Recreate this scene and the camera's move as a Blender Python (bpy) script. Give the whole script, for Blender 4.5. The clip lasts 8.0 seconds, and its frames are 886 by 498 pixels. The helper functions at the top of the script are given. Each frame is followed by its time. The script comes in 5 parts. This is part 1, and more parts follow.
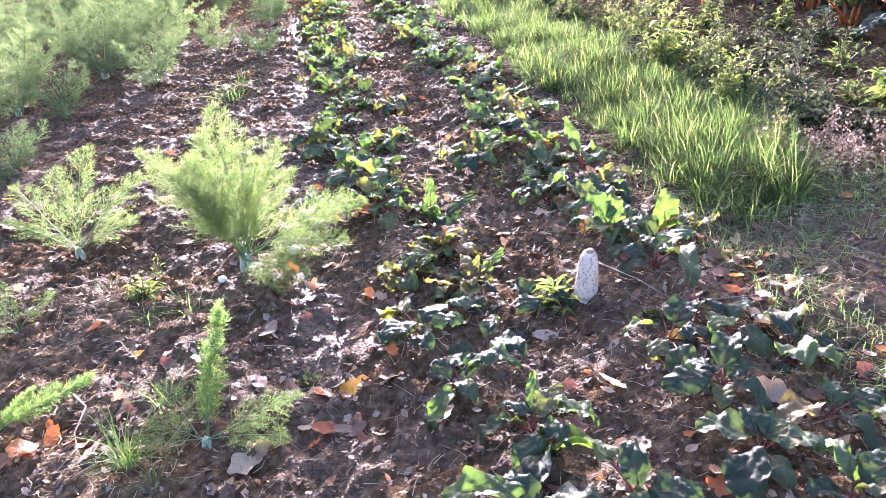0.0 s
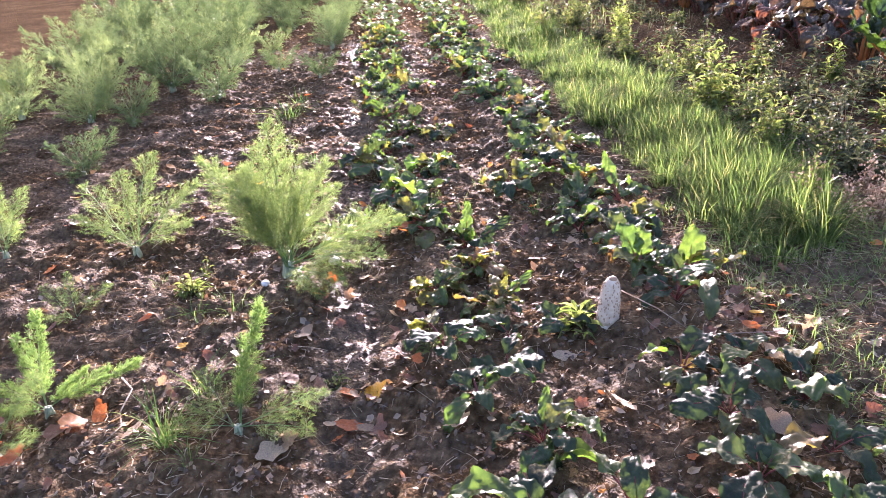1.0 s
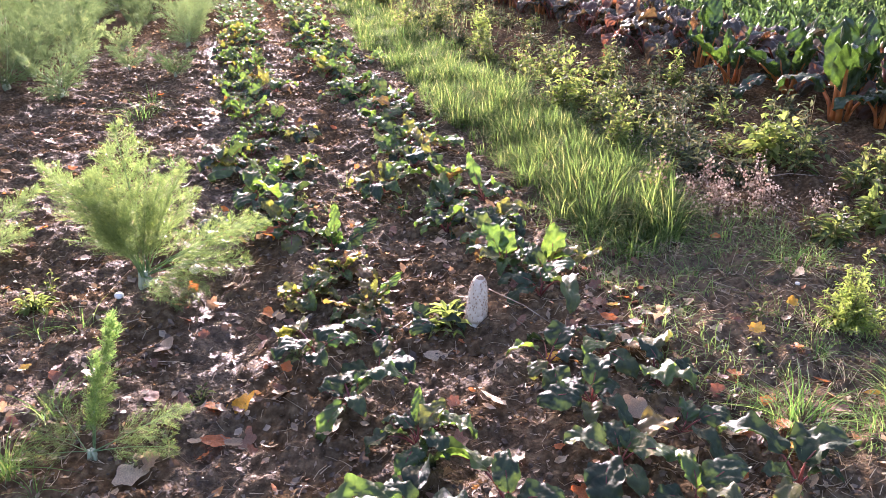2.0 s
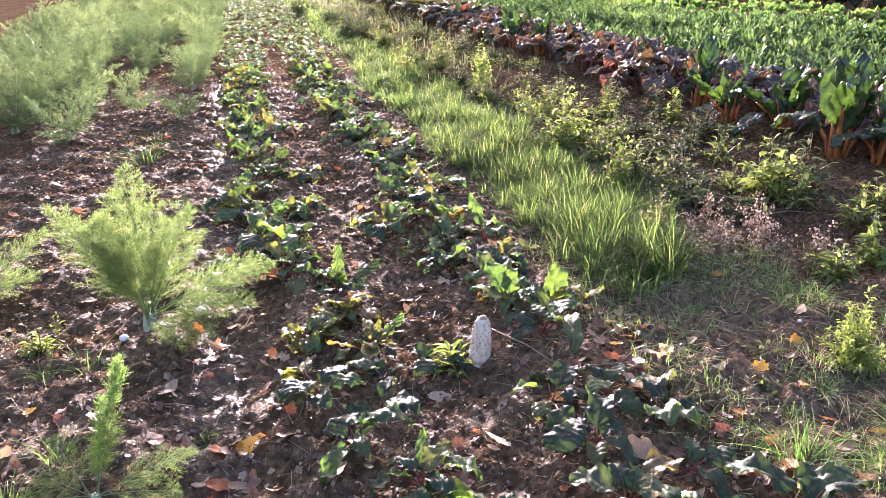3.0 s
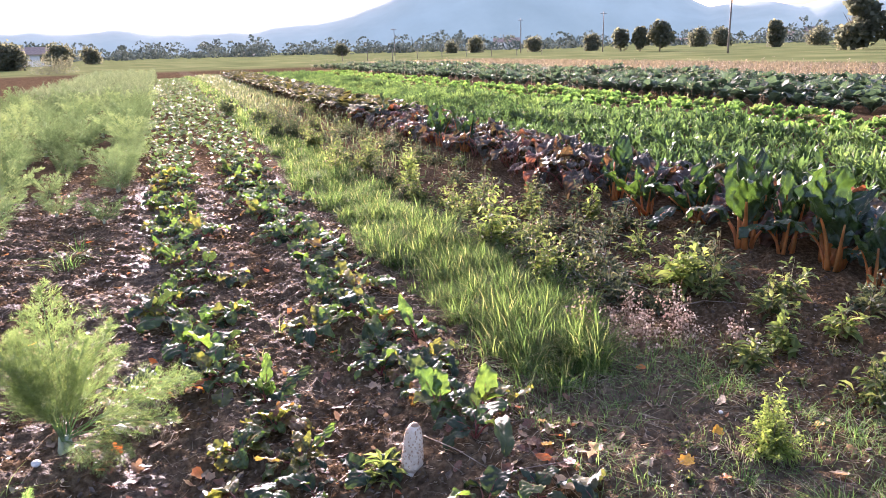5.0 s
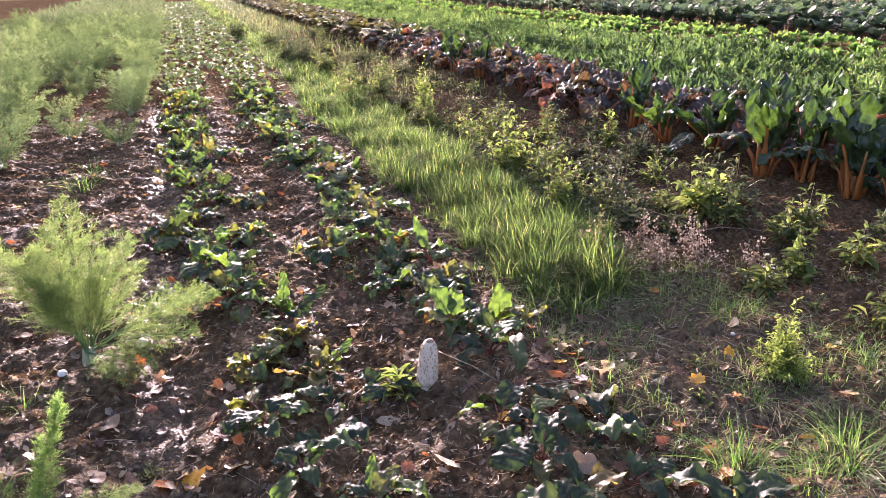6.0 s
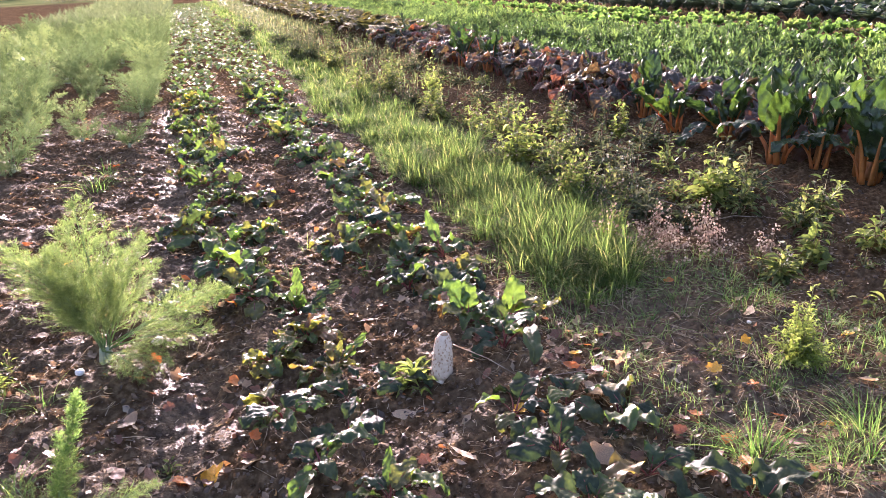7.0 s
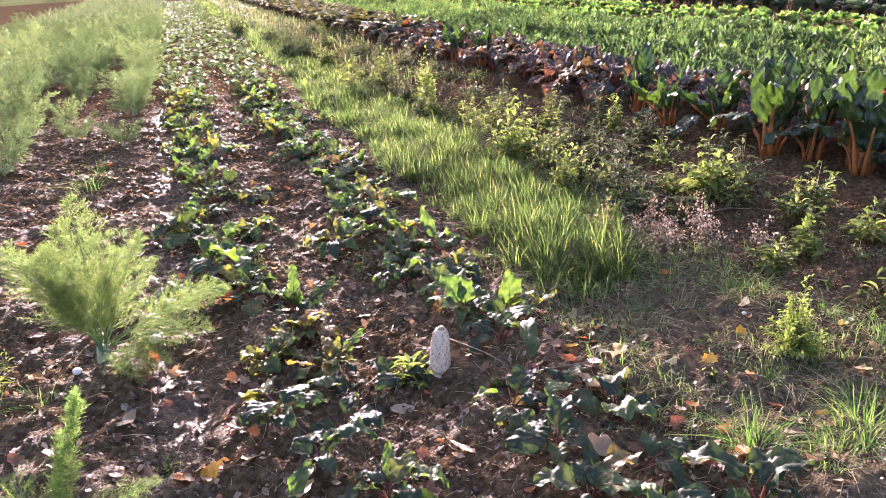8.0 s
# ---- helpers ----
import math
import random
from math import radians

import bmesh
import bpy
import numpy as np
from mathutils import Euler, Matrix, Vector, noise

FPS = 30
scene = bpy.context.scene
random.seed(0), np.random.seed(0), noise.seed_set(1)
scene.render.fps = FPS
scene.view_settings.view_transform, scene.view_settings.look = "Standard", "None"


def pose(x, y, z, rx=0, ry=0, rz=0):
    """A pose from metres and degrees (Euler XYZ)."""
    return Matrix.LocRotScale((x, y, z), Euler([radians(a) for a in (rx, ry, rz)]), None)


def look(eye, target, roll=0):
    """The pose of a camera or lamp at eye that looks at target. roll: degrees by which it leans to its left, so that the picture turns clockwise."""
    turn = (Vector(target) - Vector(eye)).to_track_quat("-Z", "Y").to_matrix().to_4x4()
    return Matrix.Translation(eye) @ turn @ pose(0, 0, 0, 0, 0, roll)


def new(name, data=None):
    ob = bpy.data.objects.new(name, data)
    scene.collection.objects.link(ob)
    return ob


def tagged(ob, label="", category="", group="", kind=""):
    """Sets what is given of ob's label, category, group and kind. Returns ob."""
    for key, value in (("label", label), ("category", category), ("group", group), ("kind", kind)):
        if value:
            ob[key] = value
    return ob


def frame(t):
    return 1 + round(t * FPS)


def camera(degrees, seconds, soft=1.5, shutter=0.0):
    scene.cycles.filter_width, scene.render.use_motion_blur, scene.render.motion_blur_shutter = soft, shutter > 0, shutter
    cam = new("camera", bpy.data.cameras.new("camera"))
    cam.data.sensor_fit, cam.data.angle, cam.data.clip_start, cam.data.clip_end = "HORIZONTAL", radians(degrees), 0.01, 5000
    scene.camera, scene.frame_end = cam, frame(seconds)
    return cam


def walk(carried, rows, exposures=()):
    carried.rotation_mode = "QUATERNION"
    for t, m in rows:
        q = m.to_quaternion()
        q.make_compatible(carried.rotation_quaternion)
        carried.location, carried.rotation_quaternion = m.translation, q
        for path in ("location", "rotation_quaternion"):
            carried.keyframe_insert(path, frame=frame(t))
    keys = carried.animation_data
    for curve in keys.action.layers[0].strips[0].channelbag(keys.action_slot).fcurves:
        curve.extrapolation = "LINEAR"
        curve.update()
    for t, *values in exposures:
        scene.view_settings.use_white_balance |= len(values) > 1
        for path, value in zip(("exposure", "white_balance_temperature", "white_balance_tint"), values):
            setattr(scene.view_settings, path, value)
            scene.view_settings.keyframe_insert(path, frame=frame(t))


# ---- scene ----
cam = camera(63.0, 8.0, soft=0.8)
PATH = [
    (0, (-0.036, 0.162, 1.521), (0.181, 1.922, 0.596), -6.5),
    (0.5, (0.010, 0.009, 1.537), (0.012, 1.813, 0.674), -5.2),
    (1, (-0.002, 0.002, 1.546), (0.104, 1.812, 0.702), -4.3),
    (1.5, (-0.005, 0.001, 1.549), (0.343, 1.771, 0.687), -2.0),
    (1.7, (0.006, 0.012, 1.544), (0.442, 1.760, 0.676), -0.7),
    (2.8, (0.002, 0.006, 1.569), (0.479, 1.784, 0.789), -1.7),
    (3, (-0.001, -0.005, 1.571), (0.464, 1.785, 0.808), -1.6),
    (3.5, (-0.010, -0.006, 1.582), (0.441, 1.802, 0.856), -1.9),
    (4, (-0.002, -0.011, 1.601), (0.488, 1.806, 0.921), -2.2),
    (4.5, (0.021, -0.034, 1.661), (0.641, 1.780, 1.088), -1.8),
    (4.7, (0.025, -0.032, 1.665), (0.693, 1.778, 1.139), -1.6),
    (5.8, (-0.001, -0.037, 1.600), (0.644, 1.734, 0.931), -1.0),
    (6, (-0.003, -0.037, 1.603), (0.610, 1.727, 0.888), -1.3),
    (6.5, (-0.009, -0.036, 1.595), (0.567, 1.733, 0.861), -2.2),
    (7, (-0.008, -0.036, 1.588), (0.574, 1.736, 0.864), -2.7),
    (7.5, (-0.013, -0.038, 1.587), (0.576, 1.730, 0.863), -3.0),
    (8, (-0.016, -0.043, 1.587), (0.577, 1.720, 0.852), -3.2),
]
walk(cam, [(t, look(eye, target, roll)) for t, eye, target, roll in PATH],
     [(0, 3.0, 5050, 37), (0.5, 2.68, 5200, 36), (1.5, 2.5, 5500, 36), (3.5, 2.54, 5400, 36), (4.5, 2.46, 5400, 36), (6.0, 2.17, 5600, 37), (7, 2.35, 5600, 37), (8, 2.43, 5600, 37)])

# ---- sky, sun, exposure ----
SUN_AZ, SUN_EL = 5.0, 9.5          # degrees right of the rows, above the horizon
world = bpy.data.worlds.new("sky")
scene.world = world
world.use_nodes = True
_nt = world.node_tree
_sky = _nt.nodes.new("ShaderNodeTexSky")
_sky.sky_type = "NISHITA"
_sky.sun_disc = False
_sky.sun_elevation = radians(SUN_EL)
_sky.sun_rotation = radians(SUN_AZ)
_sky.dust_density = 5.0
_sky.ozone_density = 0.4
_nt.nodes["Background"].inputs["Strength"].default_value = 0.15
_nt.links.new(_sky.outputs["Color"], _nt.nodes["Background"].inputs["Color"])
sun = new("sun", bpy.data.lights.new("sun", "SUN"))
sun.data.energy = 5.0
sun.data.angle = radians(0.6)
sun.data.color = (1.0, 0.85, 0.7)
_to = Vector((math.sin(radians(SUN_AZ)) * math.cos(radians(SUN_EL)), math.cos(radians(SUN_AZ)) * math.cos(radians(SUN_EL)), math.sin(radians(SUN_EL))))
sun.matrix_world = look(_to * 50, (0, 0, 0))

# ---- small helpers ----
R = random.Random(7)


def vnoise(x, y, seed=0):
    """Smooth value noise in 0..1 for arrays."""
    x, y = np.asarray(x, float), np.asarray(y, float)
    ix, iy = np.floor(x), np.floor(y)
    fx, fy = x - ix, y - iy
    fx, fy = fx * fx * (3 - 2 * fx), fy * fy * (3 - 2 * fy)

    def h(a, b):
        v = np.sin(a * 127.1 + b * 311.7 + seed * 74.7) * 43758.5453
        return v - np.floor(v)
    return (h(ix, iy) * (1 - fx) + h(ix + 1, iy) * fx) * (1 - fy) + (h(ix, iy + 1) * (1 - fx) + h(ix + 1, iy + 1) * fx) * fy


def ground_z(x, y):
    """Height of the tilled earth."""
    x, y = np.asarray(x, float), np.asarray(y, float)
    rough = 0.055 * (vnoise(x * 2.3, y * 2.3, 1) - 0.5) + 0.05 * (vnoise(x * 8, y * 8, 2) - 0.5)
    rough = rough + 0.045 * (vnoise(x * 19, y * 19, 3) - 0.5) ** 2 * 2 + 0.03 * (vnoise(x * 24, y * 24, 7) - 0.5) + 0.016 * (vnoise(x * 55, y * 55, 4) - 0.5)
    rough = rough + 0.02 * np.maximum(0, vnoise(x * 31, y * 31, 12) - 0.45) + 0.008 * (vnoise(x * 90, y * 90, 13) - 0.5)
    near = 1 / (1 + (np.hypot(x, y) / 25) ** 2)
    track = -0.035 * np.exp(-((x + 0.27) / 0.13) ** 2) - 0.02 * np.exp(-((x - 0.62) / 0.12) ** 2)
    ridge = 0.03 * np.exp(-((x - 0.2) / 0.2) ** 2) + 0.03 * np.exp(-((x - 1.02) / 0.2) ** 2)
    ditch = -0.07 * np.exp(-((x - 2.95) / 0.25) ** 2) + 0.04 * np.exp(-((x - 4.4) / 0.5) ** 2)
    return near * (rough + track + ridge + ditch)


def gz(x, y):
    return float(ground_z(x, y))


def mesh(name, verts, faces, mats, index=None, smooth=False):
    me = bpy.data.meshes.new(name)
    me.from_pydata(verts if isinstance(verts, list) else verts.tolist(), [], faces if isinstance(faces, list) else faces.tolist())
    for m in mats if isinstance(mats, (list, tuple)) else [mats]:
        me.materials.append(m)
    if index is not None:
        me.polygons.foreach_set("material_index", np.asarray(index, np.int32))
    if smooth:
        me.polygons.foreach_set("use_smooth", np.ones(len(me.polygons), bool))
    me.update()
    return me


def part(name, data, parent, label="", at=None):
    ob = new(name, data)
    ob.parent = parent
    if at is not None:
        ob.matrix_basis = at
    if label:
        ob["label"] = label
    return ob


def thing(name, x, y, label, category, group="", z=None, turn=0.0, scale=1.0):
    ob = new(name)
    ob.empty_display_size = 0.1
    ob.matrix_basis = pose(x, y, gz(x, y) if z is None else z, 0, 0, turn) @ Matrix.Scale(scale, 4)
    return tagged(ob, label, category, group)


class Soup:
    """Gathers vertices and faces of many small pieces for one mesh."""

    def __init__(self):
        self.v, self.f, self.m = [], [], []

    def add(self, verts, faces, mat=0):
        o = len(self.v)
        self.v.extend(verts)
        self.f.extend(tuple(i + o for i in f) for f in faces)
        self.m.extend([mat] * len(faces))

    def tube(self, pts, r0, r1, sides=5, mat=0):
        """A tapered tube along points, closed at its end."""
        n, rings = len(pts), []
        for i, p in enumerate(pts):
            p = Vector(p)
            d = (Vector(pts[min(i + 1, n - 1)]) - Vector(pts[max(i - 1, 0)])).normalized()
            a = d.cross(Vector((0.3, 0.2, 1)) if abs(d.z) < 0.9 else Vector((1, 0.2, 0))).normalized()
            b = d.cross(a)
            r = r0 + (r1 - r0) * i / (n - 1)
            rings += [tuple(p + r * (math.cos(2 * math.pi * k / sides) * a + math.sin(2 * math.pi * k / sides) * b)) for k in range(sides)]
        faces = [(i * sides + k, i * sides + (k + 1) % sides, (i + 1) * sides + (k + 1) % sides, (i + 1) * sides + k) for i in range(n - 1) for k in range(sides)]
        faces.append(tuple((n - 1) * sides + k for k in range(sides)))
        faces.append(tuple(reversed(range(sides))))
        self.add(rings, faces, mat)

    def blade(self, base, tip, width, side=None, mat=0):
        b, t = Vector(base), Vector(tip)
        s = (side or (t - b).cross(Vector((R.uniform(-1, 1), R.uniform(-1, 1), R.uniform(-1, 1))))).normalized() * width / 2
        self.add([tuple(b - s), tuple(b + s), tuple(t)], [(0, 1, 2)], mat)

    def mesh(self, name, mats, smooth=False):
        return mesh(name, self.v, self.f, mats, self.m, smooth)


# ---- materials ----
def material(name):
    m = bpy.data.materials.new(name)
    m.use_nodes = True
    nt = m.node_tree
    return m, nt, nt.nodes["Principled BSDF"], nt.nodes["Material Output"]


def ramp(nt, fac, stops):
    n = nt.nodes.new("ShaderNodeValToRGB")
    el = n.color_ramp.elements
    while len(el) < len(stops):
        el.new(0.5)
    for e, (p, c) in zip(el, stops):
        e.position, e.color = p, (*c, 1)
    nt.links.new(fac, n.inputs[0])
    return n.outputs[0]


def noise_tex(nt, scale, detail=4.0, coords="Object"):
    c = nt.nodes.new("ShaderNodeTexCoord")
    n = nt.nodes.new("ShaderNodeTexNoise")
    n.inputs["Scale"].default_value, n.inputs["Detail"].default_value = scale, detail
    nt.links.new(c.outputs[coords], n.inputs["Vector"])
    return n.outputs["Fac"]


def mix_color(nt, fac, a, b, blend="MIX"):
    n = nt.nodes.new("ShaderNodeMix")
    n.data_type, n.blend_type = "RGBA", blend
    for sock, v in ((n.inputs[0], fac), (n.inputs[6], a), (n.inputs[7], b)):
        if isinstance(v, (int, float)):
            sock.default_value = v
        elif isinstance(v, tuple):
            sock.default_value = (*v, 1)
        else:
            nt.links.new(v, sock)
    return n.outputs[2]


def bump(nt, bsdf, height, strength, distance):
    n = nt.nodes.new("ShaderNodeBump")
    n.inputs["Strength"].default_value, n.inputs["Distance"].default_value = strength, distance
    nt.links.new(height, n.inputs["Height"])
    nt.links.new(n.outputs[0], bsdf.inputs["Normal"])


def leafy(name, stops, through_tint=(1.0, 1.0, 0.6), share=0.45, rough=0.45, by="object", grain=40.0, veins=0.25, spec=0.5):
    """Living or dry leaf: gloss on the skin, light shining through. The colour varies from piece to piece."""
    m, nt, bsdf, out = material(name)
    if by == "object":
        rnd = nt.nodes.new("ShaderNodeObjectInfo").outputs["Random"]
    else:
        rnd = nt.nodes.new("ShaderNodeNewGeometry").outputs["Random Per Island"]
    base = ramp(nt, rnd, stops)
    mottled = mix_color(nt, 0.7, base, ramp(nt, noise_tex(nt, grain, 5.0), [(0.3, (0.45, 0.45, 0.45)), (0.7, (1.25, 1.25, 1.2))]), "MULTIPLY")
    nt.links.new(mottled, bsdf.inputs["Base Color"])
    bsdf.inputs["Roughness"].default_value = rough
    bsdf.inputs["Specular IOR Level"].default_value = spec
    if veins:
        bump(nt, bsdf, noise_tex(nt, grain * 2.2, 3.0), veins, 0.01)
    tr = nt.nodes.new("ShaderNodeBsdfTranslucent")
    nt.links.new(mix_color(nt, 1.0, mottled, tuple(min(c * 1.9, 4.0) for c in through_tint), "MULTIPLY"), tr.inputs["Color"])
    mx = nt.nodes.new("ShaderNodeMixShader")
    mx.inputs[0].default_value = share
    nt.links.new(bsdf.outputs[0], mx.inputs[1])
    nt.links.new(tr.outputs[0], mx.inputs[2])
    nt.links.new(mx.outputs[0], out.inputs["Surface"])
    return m


def plain(name, a, b, rough, scale, bump_at=0.3, dist=0.01, detail=5.0):
    """Opaque surface with two-tone mottling and relief."""
    m, nt, bsdf, out = material(name)
    f = noise_tex(nt, scale, detail)
    nt.links.new(ramp(nt, f, [(0.3, a), (0.7, b)]), bsdf.inputs["Base Color"])
    bsdf.inputs["Roughness"].default_value = rough
    bump(nt, bsdf, noise_tex(nt, scale * 4, 4.0), bump_at, dist)
    return m


def soil_material():
    m, nt, bsdf, out = material("tilled_soil")
    geo = nt.nodes.new("ShaderNodeNewGeometry").outputs["Position"]
    sep = nt.nodes.new("ShaderNodeSeparateXYZ")
    nt.links.new(geo, sep.inputs[0])

    def step(sock, lo, hi):
        n = nt.nodes.new("ShaderNodeMapRange")
        n.interpolation_type = "SMOOTHSTEP"
        n.inputs["From Min"].default_value, n.inputs["From Max"].default_value = lo, hi
        nt.links.new(sock, n.inputs["Value"])
        return n.outputs[0]
    fine = noise_tex(nt, 34.0, 8.0)
    wide = noise_tex(nt, 1.3, 4.0)
    soil = ramp(nt, fine, [(0.25, (0.036, 0.023, 0.013)), (0.5, (0.088, 0.06, 0.034)), (0.75, (0.185, 0.135, 0.08))])
    soil = mix_color(nt, 0.6, soil, ramp(nt, wide, [(0.35, (0.6, 0.58, 0.57)), (0.65, (1.3, 1.25, 1.2))]), "MULTIPLY")
    # drier, paler earth at the bare verge
    dry = mix_color(nt, 1.0, step(sep.outputs[0], 1.2, 1.7), step(sep.outputs[0], 2.6, 2.2), "MULTIPLY")
    soil = mix_color(nt, dry, soil, ramp(nt, fine, [(0.3, (0.05, 0.036, 0.022)), (0.7, (0.175, 0.13, 0.082))]))
    meadow = ramp(nt, noise_tex(nt, 0.12, 6.0), [(0.35, (0.1, 0.12, 0.045)), (0.65, (0.19, 0.2, 0.085))])
    straw = ramp(nt, noise_tex(nt, 2.0, 6.0), [(0.35, (0.14, 0.11, 0.07)), (0.65, (0.25, 0.2, 0.13))])
    col = mix_color(nt, step(sep.outputs[0], 22.5, 24.0), soil, straw)
    far = nt.nodes.new("ShaderNodeVectorMath")
    far.operation = "LENGTH"
    nt.links.new(geo, far.inputs[0])
    col = mix_color(nt, step(sep.outputs[0], 40.0, 44.0), col, meadow)
    col = mix_color(nt, step(far.outputs["Value"], 75.0, 90.0), col, meadow)
    nt.links.new(col, bsdf.inputs["Base Color"])
    r = nt.nodes.new("ShaderNodeMapRange")
    r.inputs["To Min"].default_value, r.inputs["To Max"].default_value = 0.62, 0.92
    r.inputs["From Min"].default_value, r.inputs["From Max"].default_value = 0.35, 0.65
    nt.links.new(wide, r.inputs["Value"])
    wheel = nt.nodes.new("ShaderNodeMath")
    wheel.operation = "ADD"
    wheel.inputs[1].default_value = 0.27
    nt.links.new(sep.outputs[0], wheel.inputs[0])
    dist = nt.nodes.new("ShaderNodeMath")
    dist.operation = "ABSOLUTE"
    nt.links.new(wheel.outputs[0], dist.inputs[0])
    rut = step(dist.outputs[0], 0.17, 0.06)
    damp = nt.nodes.new("ShaderNodeMath")
    damp.operation = "MULTIPLY_ADD"
    damp.inputs[1].default_value = -0.18
    nt.links.new(rut, damp.inputs[0])
    nt.links.new(r.outputs[0], damp.inputs[2])
    nt.links.new(damp.outputs[0], bsdf.inputs["Roughness"])
    wet = nt.nodes.new("ShaderNodeMapRange")
    wet.inputs["From Min"].default_value, wet.inputs["From Max"].default_value = 0.45, 0.65
    wet.inputs["To Max"].default_value = 0.2
    nt.links.new(noise_tex(nt, 2.6, 3.0), wet.inputs["Value"])
    here = nt.nodes.new("ShaderNodeMath")
    here.operation = "MULTIPLY"
    soaked = nt.nodes.new("ShaderNodeMath")
    soaked.operation = "MULTIPLY_ADD"
    soaked.inputs[1].default_value = 0.13
    nt.links.new(rut, soaked.inputs[0])
    nt.links.new(wet.outputs[0], soaked.inputs[2])
    nt.links.new(soaked.outputs[0], here.inputs[0])
    nt.links.new(step(far.outputs["Value"], 11.0, 6.0), here.inputs[1])
    tilled = nt.nodes.new("ShaderNodeMath")
    tilled.operation = "MULTIPLY"
    nt.links.new(here.outputs[0], tilled.inputs[0])
    nt.links.new(step(sep.outputs[0], 1.5, 1.1), tilled.inputs[1])
    nt.links.new(tilled.outputs[0], bsdf.inputs["Specular IOR Level"])
    bump(nt, bsdf, noise_tex(nt, 75.0, 9.0), 0.9, 0.022)
    return m


SOIL = soil_material()
CLOD = plain("soil_clod", (0.04, 0.026, 0.016), (0.13, 0.088, 0.055), 0.85, 30.0, 0.6)
FENNEL = leafy("fennel_frond", [(0.0, (0.095, 0.13, 0.052)), (0.6, (0.15, 0.195, 0.075)), (1.0, (0.24, 0.28, 0.115))], (1.0, 1.1, 0.7), 0.52, 0.5, "island", 12.0, 0, 0.4)
FENNEL_BED = leafy("fennel_bed_frond", [(0.0, (0.085, 0.12, 0.055)), (0.5, (0.14, 0.185, 0.088)), (1.0, (0.23, 0.28, 0.13))], (1.0, 1.05, 0.75), 0.38, 0.65, "object", 5.0, 0, 0.15)
UNDER = leafy("undergrowth_leaf", [(0.0, (0.07, 0.09, 0.045)), (0.7, (0.12, 0.135, 0.07)), (1.0, (0.2, 0.18, 0.1))], (1.0, 1.05, 0.7), 0.38, 0.6, "island", 6.0, 0, 0.15)
WEED_DARK = leafy("dark_bush_leaf", [(0.0, (0.05, 0.065, 0.035)), (1.0, (0.1, 0.115, 0.06))], (1.0, 1.05, 0.7), 0.3, 0.6, "island", 6.0, 0, 0.15)
PLUME_GREEN = leafy("fennel_plume", [(0.0, (0.09, 0.15, 0.055)), (0.6, (0.15, 0.22, 0.08)), (1.0, (0.23, 0.3, 0.12))], (1.03, 1.1, 0.65), 0.56, 0.6, "island", 12.0, 0, 0.2)
FENNEL_STALK = leafy("fennel_stalk", [(0.0, (0.11, 0.18, 0.075)), (1.0, (0.18, 0.26, 0.12))], (1, 1, 0.6), 0.3, 0.4, "object", 20.0, 0)
BULB = plain("fennel_bulb", (0.2, 0.24, 0.14), (0.4, 0.43, 0.3), 0.5, 14.0, 0.1)
BEET = leafy("beet_leaf", [(0.0, (0.028, 0.042, 0.027)), (0.7, (0.044, 0.064, 0.037)), (0.93, (0.085, 0.105, 0.05)), (1.0, (0.13, 0.06, 0.045))], (1.2, 1.3, 0.45), 0.26, 0.55, "object", 26.0, 0.5, 0.22)
BEET_BRIGHT = leafy("beet_leaf_bright", [(0.0, (0.05, 0.085, 0.03)), (1.0, (0.085, 0.12, 0.035))], (1.1, 1.25, 0.45), 0.42, 0.35, "object", 26.0, 0.5)
BEET_YELLOW = leafy("beet_leaf_yellowing", [(0.0, (0.085, 0.096, 0.03)), (0.8, (0.14, 0.132, 0.04)), (1.0, (0.17, 0.09, 0.04))], (1.1, 1.1, 0.45), 0.42, 0.35, "object", 26.0, 0.5)
BEET_STEM = leafy("beet_stem", [(0.0, (0.16, 0.03, 0.04)), (1.0, (0.26, 0.09, 0.06))], (1, 0.6, 0.5), 0.2, 0.35, "object", 20.0, 0)
CHARD = leafy("chard_leaf", [(0.0, (0.02, 0.038, 0.022)), (0.7, (0.032, 0.056, 0.026)), (1.0, (0.05, 0.08, 0.03))], (1.2, 1.35, 0.35), 0.25, 0.33, "object", 22.0, 0.7)
CHARD_DARK = leafy("red_chard_leaf", [(0.0, (0.038, 0.042, 0.03)), (0.7, (0.055, 0.048, 0.034)), (0.9, (0.09, 0.045, 0.034)), (1.0, (0.16, 0.07, 0.04))], (1.4, 1.0, 0.55), 0.3, 0.38, "object", 22.0, 0.7, 0.4)
CHARD_STEM = leafy("chard_stem", [(0.0, (0.36, 0.13, 0.035)), (1.0, (0.46, 0.21, 0.06))], (1.1, 0.75, 0.4), 0.25, 0.45, "object", 14.0, 0)
CHARD_STEM_RED = leafy("red_chard_stem", [(0.0, (0.13, 0.04, 0.03)), (1.0, (0.24, 0.09, 0.05))], (1.1, 0.7, 0.5), 0.2, 0.45, "object", 14.0, 0)
CROP = leafy("chicory_leaf", [(0.0, (0.042, 0.07, 0.032)), (0.6, (0.075, 0.115, 0.05)), (1.0, (0.15, 0.2, 0.08))], (1.0, 1.1, 0.55), 0.4, 0.5, "island", 20.0, 0.3, 0.35)
LETTUCE = leafy("lettuce_leaf", [(0.0, (0.085, 0.15, 0.045)), (0.8, (0.145, 0.22, 0.07)), (1.0, (0.119, 0.075, 0.055))], (1.0, 1.08, 0.55), 0.45, 0.5, "island", 20.0, 0.3, 0.3)
